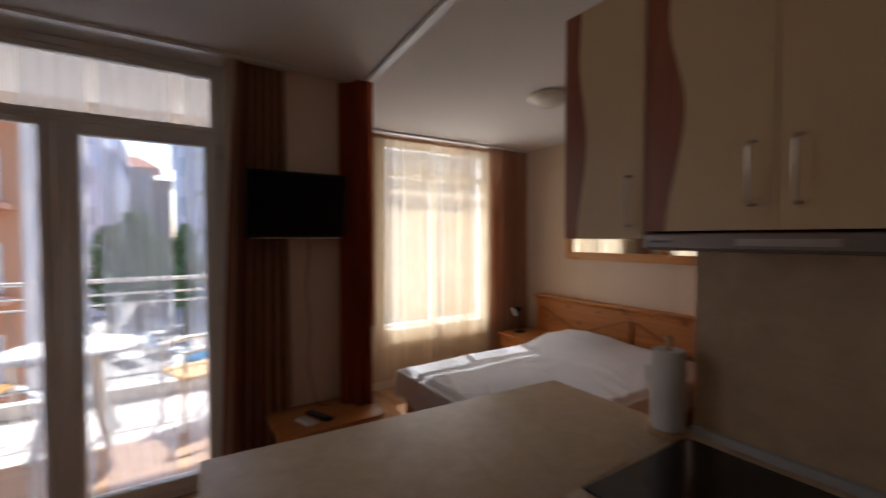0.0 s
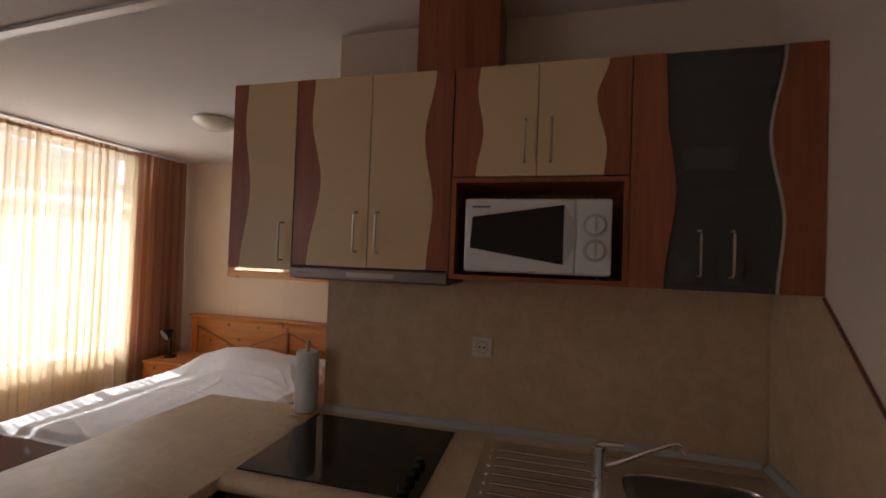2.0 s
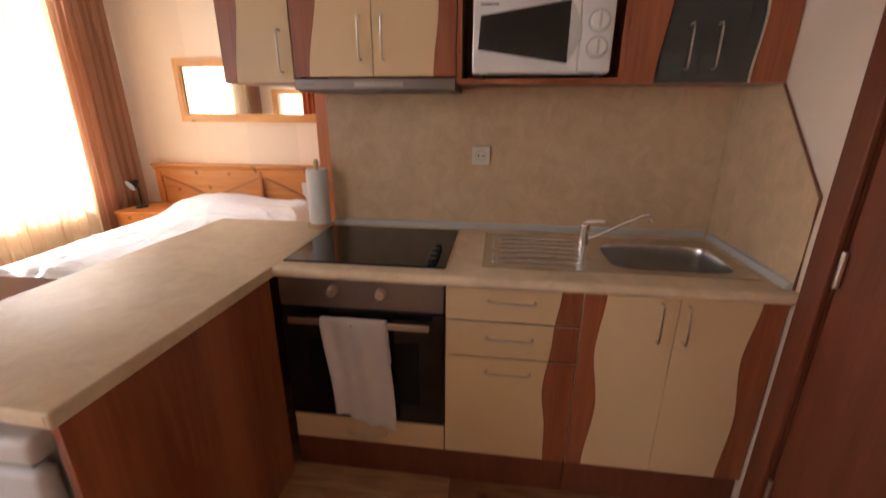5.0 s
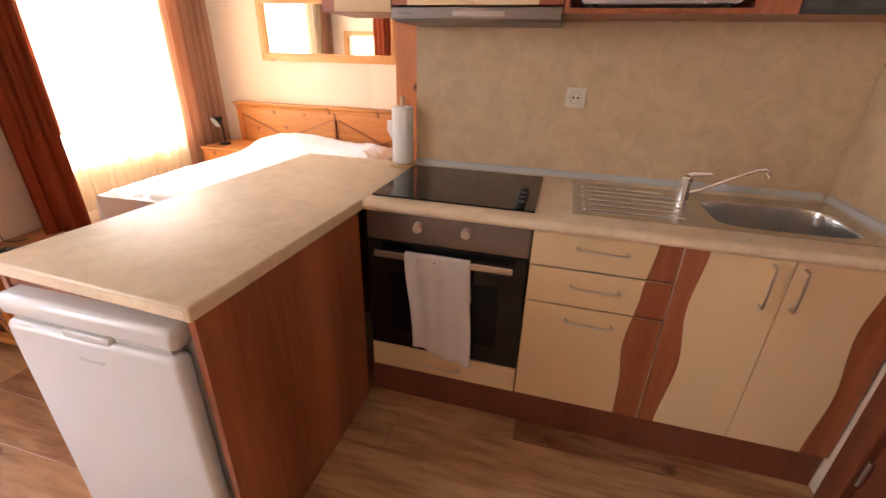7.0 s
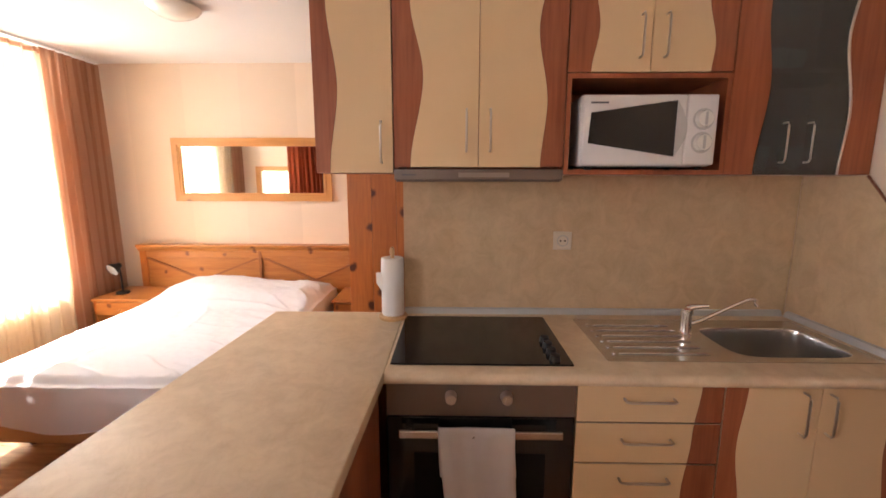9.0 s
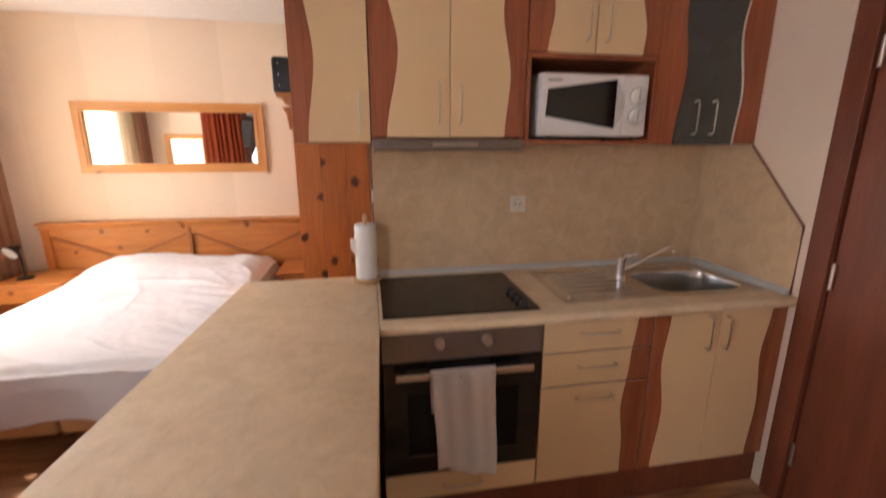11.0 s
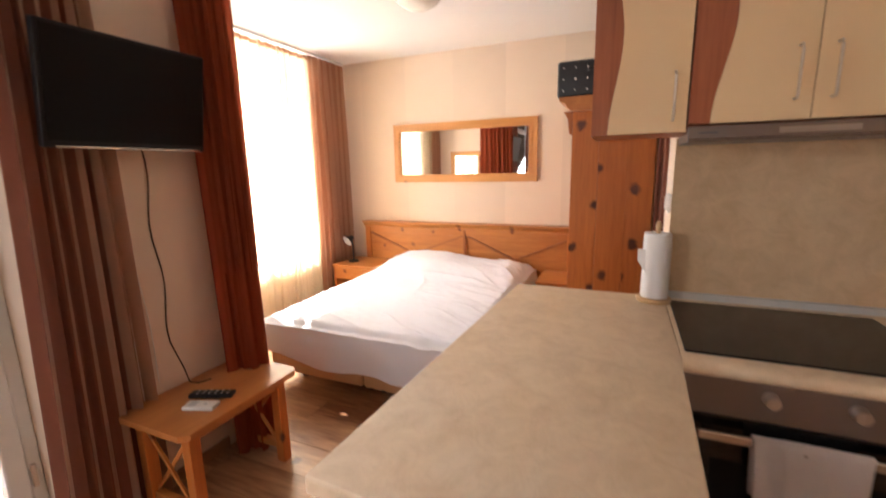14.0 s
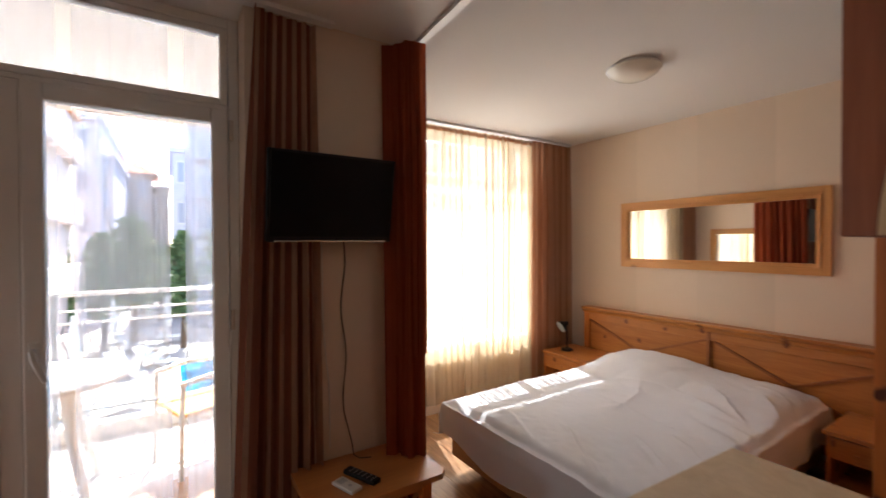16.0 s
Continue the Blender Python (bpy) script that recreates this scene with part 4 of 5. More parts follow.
part("spout", tube([(1.46, 0.298, 0.945), (1.452, 0.26, 0.962), (1.434, 0.18, 1.015), (1.424, 0.12, 1.05), (1.42, 0.1, 1.056), (1.418, 0.09, 1.05), (1.418, 0.088, 1.03)], [0.009, 0.0075, 0.0068, 0.0068, 0.007, 0.0085, 0.0095]), CHROME, tap, smooth=True)
part("lever", tube([(1.462, 0.31, 1.005), (1.458, 0.295, 1.013), (1.45, 0.265, 1.018), (1.444, 0.242, 1.02)], [0.016, 0.013, 0.009, 0.008]), CHROME, tap, smooth=True)

# socket


def socket(name, c, axis, sgn, label):
    s = thing(name, c, label, "socket")
    x, y, z = c

    def bx(h, d0, d1, bev):
        if axis == 0:
            return box(x + sgn * d0, x + sgn * d1, y - h, y + h, z - h, z + h, bev)
        return box(x - h, x + h, y + sgn * d0, y + sgn * d1, z - h, z + h, bev)
    part("cover_plate", bx(0.039, 0.0002, 0.009, 0.003), CREAMP, s)
    v = Vector((sgn, 0, 0)) if axis == 0 else Vector((0, sgn, 0))
    well = part("socket_well", rod(Vector(c) + v * 0.0092, Vector(c) + v * 0.0105, 0.021, 0.021, 28), CREAMP, s)
    # grey ring added in place of the shade inside a recessed well
    n_ = 24
    ring = [Vector(c) + v * 0.010 + (Vector((0, math.cos(a), math.sin(a))) if axis == 0 else Vector((math.cos(a), 0, math.sin(a)))) * 0.0225 for a in [2 * math.pi * q / n_ for q in range(n_ + 1)]]
    part("well_shade_ring", tube(ring, 0.0022, 6), GREY, s, "grey ring imitating the shade round the socket well", smooth=True)
    w = Vector((0, 1, 0)) if axis == 0 else Vector((1, 0, 0))
    for k in (-1, 1):
        part("pin_hole", rod(Vector(c) + w * 0.0095 * k + v * 0.0106, Vector(c) + w * 0.0095 * k + v * 0.0112, 0.0042), BLACK, well)
    return s


socket("wall_socket", (SP, 0.727, 1.227), 0, -1, "white wall socket in the splashback")
sw = thing("light_switch", (1.93, BN, 1.25), "white light switch on the partition's edge", "switch")
part("cover_plate", box(1.89, 1.97, BN + 0.0002, BN + 0.014, 1.21, 1.29, 0.003), PLASTIC, sw)
part("rocker", box(1.905, 1.955, BN + 0.0145, BN + 0.021, 1.222, 1.278, 0.002), PLASTIC, sw)

# kitchen paper
kp = thing("paper_towel_holder", (1.642, 1.452, 0.9006), "kitchen paper roll on a round wooden holder", "paper towel")
BEECH = wood("beech", (0.62, 0.4, 0.2), (0.5, 0.3, 0.14), 2, 0.45)
part("base", lathe([(0.06, 0), (0.062, 0.004), (0.062, 0.012), (0.058, 0.016)], (1.642, 1.452, 0.9006), 36), BEECH, kp, smooth=True)
part("rod", lathe([(0.009, 0.016), (0.009, 0.275), (0.0105, 0.28), (0.011, 0.292), (0.008, 0.303), (0.004, 0.306)], (1.642, 1.452, 0.9006), 16), BEECH, kp, smooth=True)
pr = [(0.02, 0.018), (0.046, 0.018), (0.048, 0.025), (0.0475, 0.12), (0.0485, 0.2), (0.047, 0.258), (0.044, 0.262), (0.02, 0.26)]
part("roll", lathe(pr, (1.642, 1.452, 0.9006), 40), ROLL, kp, smooth=True)


def loose(u, v):
    return Vector((1.642 - 0.03 + 0.01 * u, 1.452 + 0.036 + 0.03 * u, 1.06 + (v - 0.5) * 0.09 * (1 - 0.5 * u) + 0.02 * u))


part("loose_sheet", surface(6, 6, loose), ROLL, kp, smooth="all")

# fridge
fg = thing("fridge", (0.66, 1.745, 0), "small white under-counter fridge standing below the peninsula top", "fridge")
FY0, FY1, FX = 1.484, 2.004, 0.354
part("body", box(FX + 0.052, 0.92, FY0 + 0.004, FY1 - 0.004, 0.02, 0.79, 0.008), ENAMEL, fg)
part("top_cap", box(FX + 0.002, 0.93, FY0, FY1, 0.777, 0.836, 0.018, 4), ENAMEL, fg, smooth=True)
fd = part("fridge_door", box(FX, FX + 0.048, FY0, FY1, 0.06, 0.764, 0.02, 5), ENAMEL, fg, smooth=True)
part("door_lip", box(FX + 0.003, FX + 0.046, FY0 + 0.19, FY0 + 0.33, 0.75, 0.7755, 0.004, 2), ENAMEL, fd, smooth=True)
for ya, yb in ((FY0 + 0.022, FY0 + 0.19), (FY0 + 0.33, FY1 - 0.022)):
    part("grip_recess", prism([(ya, 0.7645), (yb, 0.7645), (yb - 0.006, 0.776), (ya + 0.006, 0.776)], 0, FX + 0.014, FX + 0.045), RECESS, fd, "grip recess with its shade put into a grey filling")
for k, (w, h) in enumerate(((0.012, 0.010), (0.006, 0.007), (0.009, 0.008), (0.009, 0.008), (0.006, 0.007), (0.010, 0.008), (0.007, 0.008))):
    part("name_mark", box(FX - 0.0012, FX - 0.0002, 1.782 - k * 0.0115 - w, 1.782 - k * 0.0115, 0.697, 0.697 + h), GREY, fd)
part("kick_strip", box(FX + 0.03, FX + 0.05, FY0 + 0.01, FY1 - 0.01, 0.0, 0.055), BLACK, fg)

# ---------- bedroom ----------
BEDX0, BEDX1, BEDY0, BEDY1 = 1.86, 3.83, 2.33, 3.74
bed = thing("double_bed", (2.9, 2.99, 0), "double bed with tan upholstered base and rumpled white sheet", "bed")
for a, b in ((BEDY0 + 0.02, 2.985), (2.993, BEDY1 - 0.02)):
    part("base_half", box(BEDX0 + 0.03, BEDX1, a, b, 0.1, 0.27, 0.02, 3), BEDBASE, bed, "tan upholstered base", smooth=True)
for xx in (2.06, 3.7):
    for yy in (2.4, 2.94, 3.04, 3.58):
        part("foot", rod((xx, yy, 0), (xx, yy, 0.11), 0.025), BLACK, bed)
part("mattress", box(BEDX0, BEDX1, BEDY0, BEDY1, 0.272, 0.465, 0.05, 4), SHEET, bed, smooth=True)


# long creases of the sheet: two ends, bend, height, width
CREASES = [((3.08, 3.42), (3.02, 2.50), 0.10, 0.016, 0.016), ((2.78, 3.25), (2.62, 2.36), -0.05, 0.012, 0.014), ((3.42, 2.62), (3.20, 2.36), 0.03, 0.018, 0.014),
           ((3.55, 2.60), (3.40, 2.35), 0.02, 0.018, 0.013), ((3.66, 2.66), (3.56, 2.35), 0.03, 0.016, 0.014), ((3.30, 2.80), (3.02, 2.46), 0.03, 0.012, 0.012),
           ((2.40, 2.78), (2.12, 2.36), 0.03, 0.012, 0.012), ((2.55, 2.64), (2.36, 2.34), 0.02, 0.011, 0.011), ((2.05, 3.45), (1.87, 2.95), 0.04, 0.012, 0.014),
           ((2.20, 3.10), (1.88, 2.60), 0.03, 0.012, 0.013), ((2.00, 2.75), (1.87, 2.50), 0.02, 0.012, 0.012), ((3.2, 3.2), (2.5, 3.0), 0.05, 0.007, 0.014)]


def creases(x, y):
    z = 0.0
    for (ax, ay), (bx, by), bend, h, w in CREASES:
        dx, dy = bx - ax, by - ay
        ln = math.hypot(dx, dy)
        t = ((x - ax) * dx + (y - ay) * dy) / ln ** 2
        if -0.05 < t < 1.05:
            d = ((x - ax) * -dy + (y - ay) * dx) / ln - bend * 4 * t * (1 - t) + 0.012 * noise.noise(Vector((t * 5, h * 900, 1.7)))
            z += h * smoothstep(-0.05, 0.25, t) * smoothstep(1.05, 0.75, t) * math.exp(-abs(d) / (w if d > 0 else w * 2.6))
    return z


def bed_top(x, y):
    z = 0.482 + creases(x, y)
    pil = 0.13 * smoothstep(3.05, 3.35, x) * (1 - 0.5 * smoothstep(3.62, 3.84, x))
    wob = 0.75 + 0.25 * math.cos((y - 3.32) * 3.1)
    z += pil * wob * smoothstep(BEDY0 - 0.05, BEDY0 + 0.18, y) * smoothstep(BEDY1 + 0.03, BEDY1 - 0.22, y)
    z += 0.012 * noise.noise(Vector((x * 2.0, y * 2.6, 0.3)))

    def folds(ang, size, long_, seed):
        c, s_ = math.cos(radians(ang)), math.sin(radians(ang))
        p, q = x * c + y * s_, -x * s_ + y * c
        return noise.noise(Vector((p / long_, q / size + 0.35 * noise.noise(Vector((x * 2, y * 2, seed))), seed)))
    side = smoothstep(2.95, 2.45, y)
    z += 0.011 * folds(20, 0.11, 0.7, 4.2) * (0.35 + 0.65 * smoothstep(0.0, 0.4, noise.noise(Vector((x * 1.1, y * 1.3, 8)))))
    z += 0.014 * folds(62, 0.075, 0.45, 7.1) * side
    z += 0.010 * folds(-35, 0.06, 0.5, 2.4) * (0.25 + 0.75 * smoothstep(3.0, 3.5, x))
    z += 0.003 * noise.noise(Vector((x * 26, y * 21, 3.3)))
    e = min(x - BEDX0, y - BEDY0, BEDY1 - y)
    z -= 0.03 * (1 - smoothstep(0.0, 0.07, e)) ** 2
    return z


def sheet_f(u, v):
    # u across (from the wardrobe side to the window side), v from foot to head; the ends hang down
    DR, DF = 0.30, 0.30
    s = -DR + u * (BEDY1 - BEDY0 + 2 * DR)
    t = -DF + v * (BEDX1 - BEDX0 + DF)
    y = BEDY0 + min(max(s, 0), BEDY1 - BEDY0)
    x = BEDX0 + max(t, 0)
    drop = max(0, -s, s - (BEDY1 - BEDY0))
    dropf = max(0, -t)
    z = bed_top(x, y)
    dn = math.hypot(drop, dropf) if drop and dropf else max(drop, dropf)
    out = 0.018 + 0.012 * smoothstep(0, 0.1, dn)
    ru = 0.02 * math.sin(s * 13 + 1 + 2 * math.sin(s * 3)) * smoothstep(0.03, 0.2, dropf) + 0.012 * math.sin(t * 14) * smoothstep(0.03, 0.2, drop)
    if drop:
        y += (1 if s > 0 else -1) * (out + ru)
    if dropf:
        x -= out + ru
    lim = 0.235 + 0.025 * math.sin(s * 3.1) + 0.01 * math.sin(s * 9)
    z -= max(0, min(dn, lim) - 0.012)
    return Vector((x, y, z))


part("bed_sheet", surface(260, 280, sheet_f), SHEET, bed, "rumpled white cotton sheet", smooth="all")

# headboard with nightstand ledges
HX = 3.872
hbd = thing("headboard", (3.9, 3.18, 0), "honey pine headboard with crossed slats and a moulded top", "headboard")
part("back_board", box(HX + 0.02, BX - 0.002, 1.98, 4.23, 0.12, 0.80), PINE, hbd)
part("top_moulding", prism([(HX - 0.035, 0.862), (HX - 0.035, 0.845), (HX - 0.01, 0.825), (HX - 0.004, 0.80), (BX - 0.002, 0.80), (BX - 0.002, 0.862)], 1, 1.965, 4.243), PINE, hbd)
for yy in (1.98, 3.02, 4.17):
    part("stile", box(HX - 0.006, HX + 0.021, yy + (0.02 if yy == 3.02 else 0), yy + (0.045 if yy == 3.02 else 0.06), 0.12, 0.799, 0.003), PINESHADE if yy == 3.02 else PINEV, hbd)
part("top_rail", box(HX + 0.001, HX + 0.021, 1.98, 4.23, 0.735, 0.798, 0.003), PINE, hbd)
for a, b in ((2.04, 3.02), (3.08, 4.17)):
    for k in (0, 1):
        y0_, y1_ = (a, b) if k == 0 else (b, a)
        dv = Vector((0, y1_ - y0_, 0.43)).normalized()
        nv = Vector((0, -dv.z, dv.y)) * 0.008
        p0, p1 = Vector((0, y0_, 0.30)), Vector((0, y1_, 0.73))
        quad = [(p0 + nv), (p1 + nv), (p1 - nv), (p0 - nv)]
        part("cross_slat", prism([(q.y, q.z) for q in quad], 0, HX + 0.002 + 0.004 * k, HX + 0.0205), PINESHADE, hbd)


def nightstand(y0, y1, label):
    n = thing("nightstand", (3.68, (y0 + y1) / 2, 0), label, "nightstand", "bedside tables")
    part("top", box(3.40, HX - 0.003, y0, y1, 0.425, 0.45, 0.004), PINE, n)
    part("side_panel", box(3.415, HX - 0.004, y0 + 0.012, y0 + 0.032, 0, 0.424, 0.002), PINEV, n)
    part("side_panel", box(3.415, HX - 0.004, y1 - 0.032, y1 - 0.012, 0, 0.424, 0.002), PINEV, n)
    part("shelf", box(3.42, HX - 0.004, y0 + 0.0325, y1 - 0.0325, 0.12, 0.138), PINE, n)
    dr_ = part("drawer", box(3.412, 3.43, y0 + 0.034, y1 - 0.034, 0.30, 0.418, 0.003), PINE, n)
    part("knob", lathe([(0.006, 0), (0.012, 0.01), (0.012, 0.016), (0.004, 0.02)], (3.39, (y0 + y1) / 2, 0.34), 16), PINE, dr_, smooth=True)


nightstand(3.85, 4.36, "pine bedside table between bed and window")
nightstand(1.96, 2.24, "narrow pine bedside table beside the wardrobe")
dl = thing("desk_lamp", (3.60, 4.22, 0.45), "small desk lamp with black stem and pale shade", "lamp")
LSH = mat("pale_blue_shade", (0.5, 0.56, 0.6), 0.3, vary=0.03, bump=0.0)
part("base", lathe([(0.055, 0), (0.057, 0.006), (0.05, 0.018), (0.012, 0.024)], (3.60, 4.22, 0.4502), 28), BLACK, dl, smooth=True)
part("stem", tube([(3.60, 4.22, 0.47), (3.602, 4.222, 0.56), (3.615, 4.235, 0.64), (3.62, 4.245, 0.675), (3.605, 4.245, 0.69)], 0.008), BLACK, dl, smooth=True)
shd = bmesh.new()
lathe([(0.014, 0.062), (0.024, 0.052), (0.03, 0.03), (0.046, 0.008), (0.06, -0.03), (0.0585, -0.03), (0.044, 0.004)], (0, 0, 0), 28, shd)
aim = Matrix.Translation((3.58, 4.255, 0.688)) @ Vector((-0.8, 0.22, -0.42)).to_track_quat("-Z", "Y").to_matrix().to_4x4()
bmesh.ops.transform(shd, verts=shd.verts, matrix=aim)
shade_ = part("shade", shd, BLACK, dl, "black bell-shaped shade", smooth=True)
rf = lathe([(0.057, -0.027), (0.042, 0.004), (0.022, 0.012)], (0, 0, 0), 28)
bmesh.ops.transform(rf, verts=rf.verts, matrix=aim)
part("reflector", rf, LSH, shade_, "pale inner reflector", smooth=True)


def framed_mirror(name, face, y0, y1, z0, z1, w, sgn, label):
    """A mirror in a pine frame on a wall along y; sgn is the way that it faces along x."""
    m = thing(name, (face, (y0 + y1) / 2, z0), label, "mirror")
    f = lambda d: face + sgn * d
    for (a, b, c, e) in ((y0, y1, z0, z0 + w), (y0, y1, z1 - w, z1), (y0, y0 + w, z0, z1), (y1 - w, y1, z0, z1)):
        hor = (b - a) > (e - c)
        if hor:
            pts = [(a, c if c == z0 else e), (b, c if c == z0 else e), (b - w, e if c == z0 else c), (a + w, e if c == z0 else c)]
        else:
            pts = [(a if a == y0 else b, c), (a if a == y0 else b, e), (b if a == y0 else a, e - w), (b if a == y0 else a, c + w)]
        bm = prism(pts, 0, f(0.001), f(0.028))
        part("frame_side", bm, PINEM if hor else PINEMV, m)
    lip = w * 0.62
    for (a, b, c, e) in ((y0 + lip, y1 - lip, z0 + lip, z0 + lip + 0.012), (y0 + lip, y1 - lip, z1 - lip - 0.012, z1 - lip), (y0 + lip, y0 + lip + 0.012, z0 + lip + 0.012, z1 - lip - 0.012), (y1 - lip - 0.012, y1 - lip, z0 + lip + 0.012, z1 - lip - 0.012)):
        part("bead", box(f(0.0285), f(0.036), a, b, c, e, 0.003), PINEM, m)
    part("mirror_glass", box(f(0.006), f(0.012), y0 + w - 0.004, y1 - w + 0.004, z0 + w - 0.004, z1 - w + 0.004), MIRROR, m, "silvered mirror glass")
    return m


framed_mirror("wall_mirror", BX, 2.342, 3.852, 1.277, 1.868, 0.078, -1, "long mirror in a wide honey pine frame")
framed_mirror("small_mirror", AX, 3.55, 4.24, 1.10, 1.68, 0.07, 1, "smaller pine-framed mirror on the stub wall")

# wardrobe
WDX = 2.70
wd = thing("wardrobe", (3.2, 1.65, 0), "knotty honey pine wardrobe with moulded cornice", "wardrobe")
for a, b in ((BN + 0.025, 1.57), (1.5715, 1.735), (1.7365, 1.895)):
    part("side_board", box(WDX, WDX + 0.022, a, b, 0.0, 1.74, 0.0015), PINEV, wd)
part("carcass", box(WDX + 0.0225, 3.80, BN + 0.025, 1.875, 0.05, 1.738), PINEV, wd)
for a, b in ((WDX + 0.03, 3.24), (3.245, 3.79)):
    dd = part("wardrobe_door", box(a, b, 1.876, 1.896, 0.07, 1.72, 0.003), PINEV, wd)
    part("knob", rod(((b - 0.05) if a < 3 else (a + 0.05), 1.897, 0.95), ((b - 0.05) if a < 3 else (a + 0.05), 1.925, 0.95), 0.012, 0.016, 16), PINE, dd, smooth=True)
part("cornice", prism([(BN + 0.025, 1.741), (1.90, 1.741), (1.925, 1.76), (1.94, 1.79), (1.975, 1.80), (1.975, 1.825), (BN + 0.025, 1.825)], 0, WDX - 0.03, 3.82), PINEX, wd)
part("bracket", prism([(1.8965, 1.60), (1.915, 1.61), (1.925, 1.70), (1.95, 1.74), (1.8965, 1.74)], 0, WDX + 0.002, WDX + 0.03), PINEV, wd)
cs = thing("suitcase", (2.9, 1.75, 1.8255), "small black case with metal studs on the wardrobe", "case")
part("body", box(2.73, 3.15, 1.55, 2.0, 1.826, 2.045, 0.02, 3), CASE, cs, smooth=True)
for k in range(3):
    for zz in (1.87, 1.935, 2.0):
        part("stud", rod((2.73, 1.96 - k * 0.07, zz), (2.724, 1.96 - k * 0.07, zz), 0.007, 0.004, 10), CHROME, cs)
part("handle", tube([(2.73, 1.72, 1.98), (2.70, 1.73, 1.985), (2.70, 1.81, 1.985), (2.73, 1.82, 1.98)], 0.008), BLACK, cs, smooth=True)

# ceiling lamp
cl = thing("ceiling_lamp", (2.64, 2.90, H - 0.075), "flush ceiling lamp with a cream glass dome", "lamp")
part("base_ring", lathe([(0.135, 0.055), (0.137, 0.075), (0.05, 0.075)], (2.64, 2.90, H - 0.076), 40), PLASTIC, cl, smooth=True)
part("dome", lathe([(0.012, -0.012), (0.05, -0.008), (0.1, 0.012), (0.135, 0.035), (0.15, 0.055), (0.146, 0.06), (0.1, 0.06)], (2.64, 2.90, H - 0.076), 48), OPAL, cl, "cream glass dome", smooth=True)

# ---------- curtains ----------


def along(path, u):
    P = [Vector(p) for p in path]
    ln = [(b - a).length for a, b in zip(P, P[1:])]
    s = u * sum(ln)
    for (a, b), q in zip(zip(P, P[1:]), ln):
        if s <= q or b is P[-1]:
            d = (b - a).normalized()
            return a + d * min(s, q), Vector((-d.y, d.x))
        s -= q


def curtain(name, path, z0, z1, folds, amp, material, label, flare=0.0, seed=0, nu=150, nv=26, gather=0.4, group="curtains", lean=(0, 0), thick=0.0, loop=0.0, tape=None):
    rnd = random.Random(seed)
    ph = [rnd.uniform(0, 6.28) for _ in range(8)]
    c = (Vector(path[0]) + Vector(path[-1])) / 2

    def f(u, v):
        p, nrm = along(path, u)
        z = z1 + (z0 - z1) * v
        w = u + 0.012 * math.sin(u * 23 + ph[0]) + 0.01 * v * math.sin(u * 11 + ph[1] + v * 2)
        a = amp * (gather + (1 - gather) * smoothstep(0, 0.35, v)) * (0.75 + 0.35 * math.sin(u * 7 + ph[2]))
        o = a * math.sin(2 * math.pi * folds * w + ph[3]) + 0.25 * a * math.sin(2 * math.pi * folds * 2.3 * w + ph[4])
        tan = Vector((nrm.y, -nrm.x))
        q = p + nrm * o + tan * (loop * math.sin(4 * math.pi * folds * w + 2 * ph[3])) + (p - c) * flare * v + Vector(lean) * v * (1 - u)
        return Vector((q.x, q.y, z + (0.004 * math.sin(u * 40 + ph[5]) if v == 1 else 0)))
    t = thing(name, (c.x, c.y, z0), label, "curtain", group)
    ob = part("drape", surface(nu, nv, f, uv=True), material, t, smooth="all")
    if thick:
        ob.modifiers.new("thick", "SOLIDIFY").thickness = thick
    if tape:
        part("heading_tape", surface(nu, 2, lambda u, v: f(u, 0.004 + 0.013 * v) + Vector((0, -0.003, 0))), tape, t, "brown gathered heading tape", smooth="all")
    return t


curtain("sheer_curtain", [(1.50, 4.455), (3.42, 4.455)], 0.12, 2.50, 25, 0.034, SHEERC, "cream sheer curtain drawn across the bedroom window", seed=3, nu=560, nv=16, gather=0.9, loop=0.017, group="bedroom curtains", tape=LITBROWNC)
curtain("window_curtain", [(3.32, 4.42), (3.915, 4.44)], 0.04, 2.505, 8, 0.035, LITBROWNC, "brown striped pleated curtain beside the window, coloured lighter as if lit", seed=5, flare=0.04, group="bedroom curtains")
curtain("window_curtain", [(1.43, 4.43), (1.72, 4.42)], 0.04, 2.505, 6, 0.035, LITBROWNC, "brown striped pleated curtain beside the stub wall, coloured lighter as if lit", seed=6, flare=0.04, group="bedroom curtains")
curtain("balcony_curtain", [(0.645, 3.33), (0.70, 3.38), (0.915, 3.388)], 0.03, 2.505, 6, 0.03, BROWNC, "brown striped curtain drawn back beside the balcony door", seed=8, flare=0.16, lean=(-0.08, 0.0), group="living room curtains")
curtain("balcony_curtain", [(-0.62, 3.36), (-0.36, 3.36)], 0.03, 2.505, 5, 0.035, BROWNC, "brown striped curtain drawn back from the side window", seed=9, flare=0.03, group="living room curtains")
curtain("divider_curtain", [(1.25, 3.388), (1.31, 3.372), (1.335, 3.28), (1.40, 3.265), (1.45, 3.72)], 0.03, 2.505, 11, 0.021, REDC, "rust red divider curtain bunched at the wall", seed=12, nu=260, lean=(-0.04, -0.13), group="divider curtains")
curtain("divider_curtain", [(1.27, 3.36), (1.33, 3.245), (1.42, 3.235)], 0.945, 2.49, 4, 0.016, REDC, "rust red short curtain layer ending above the table", seed=13, nu=90, lean=(0.0, -0.07), group="divider curtains")


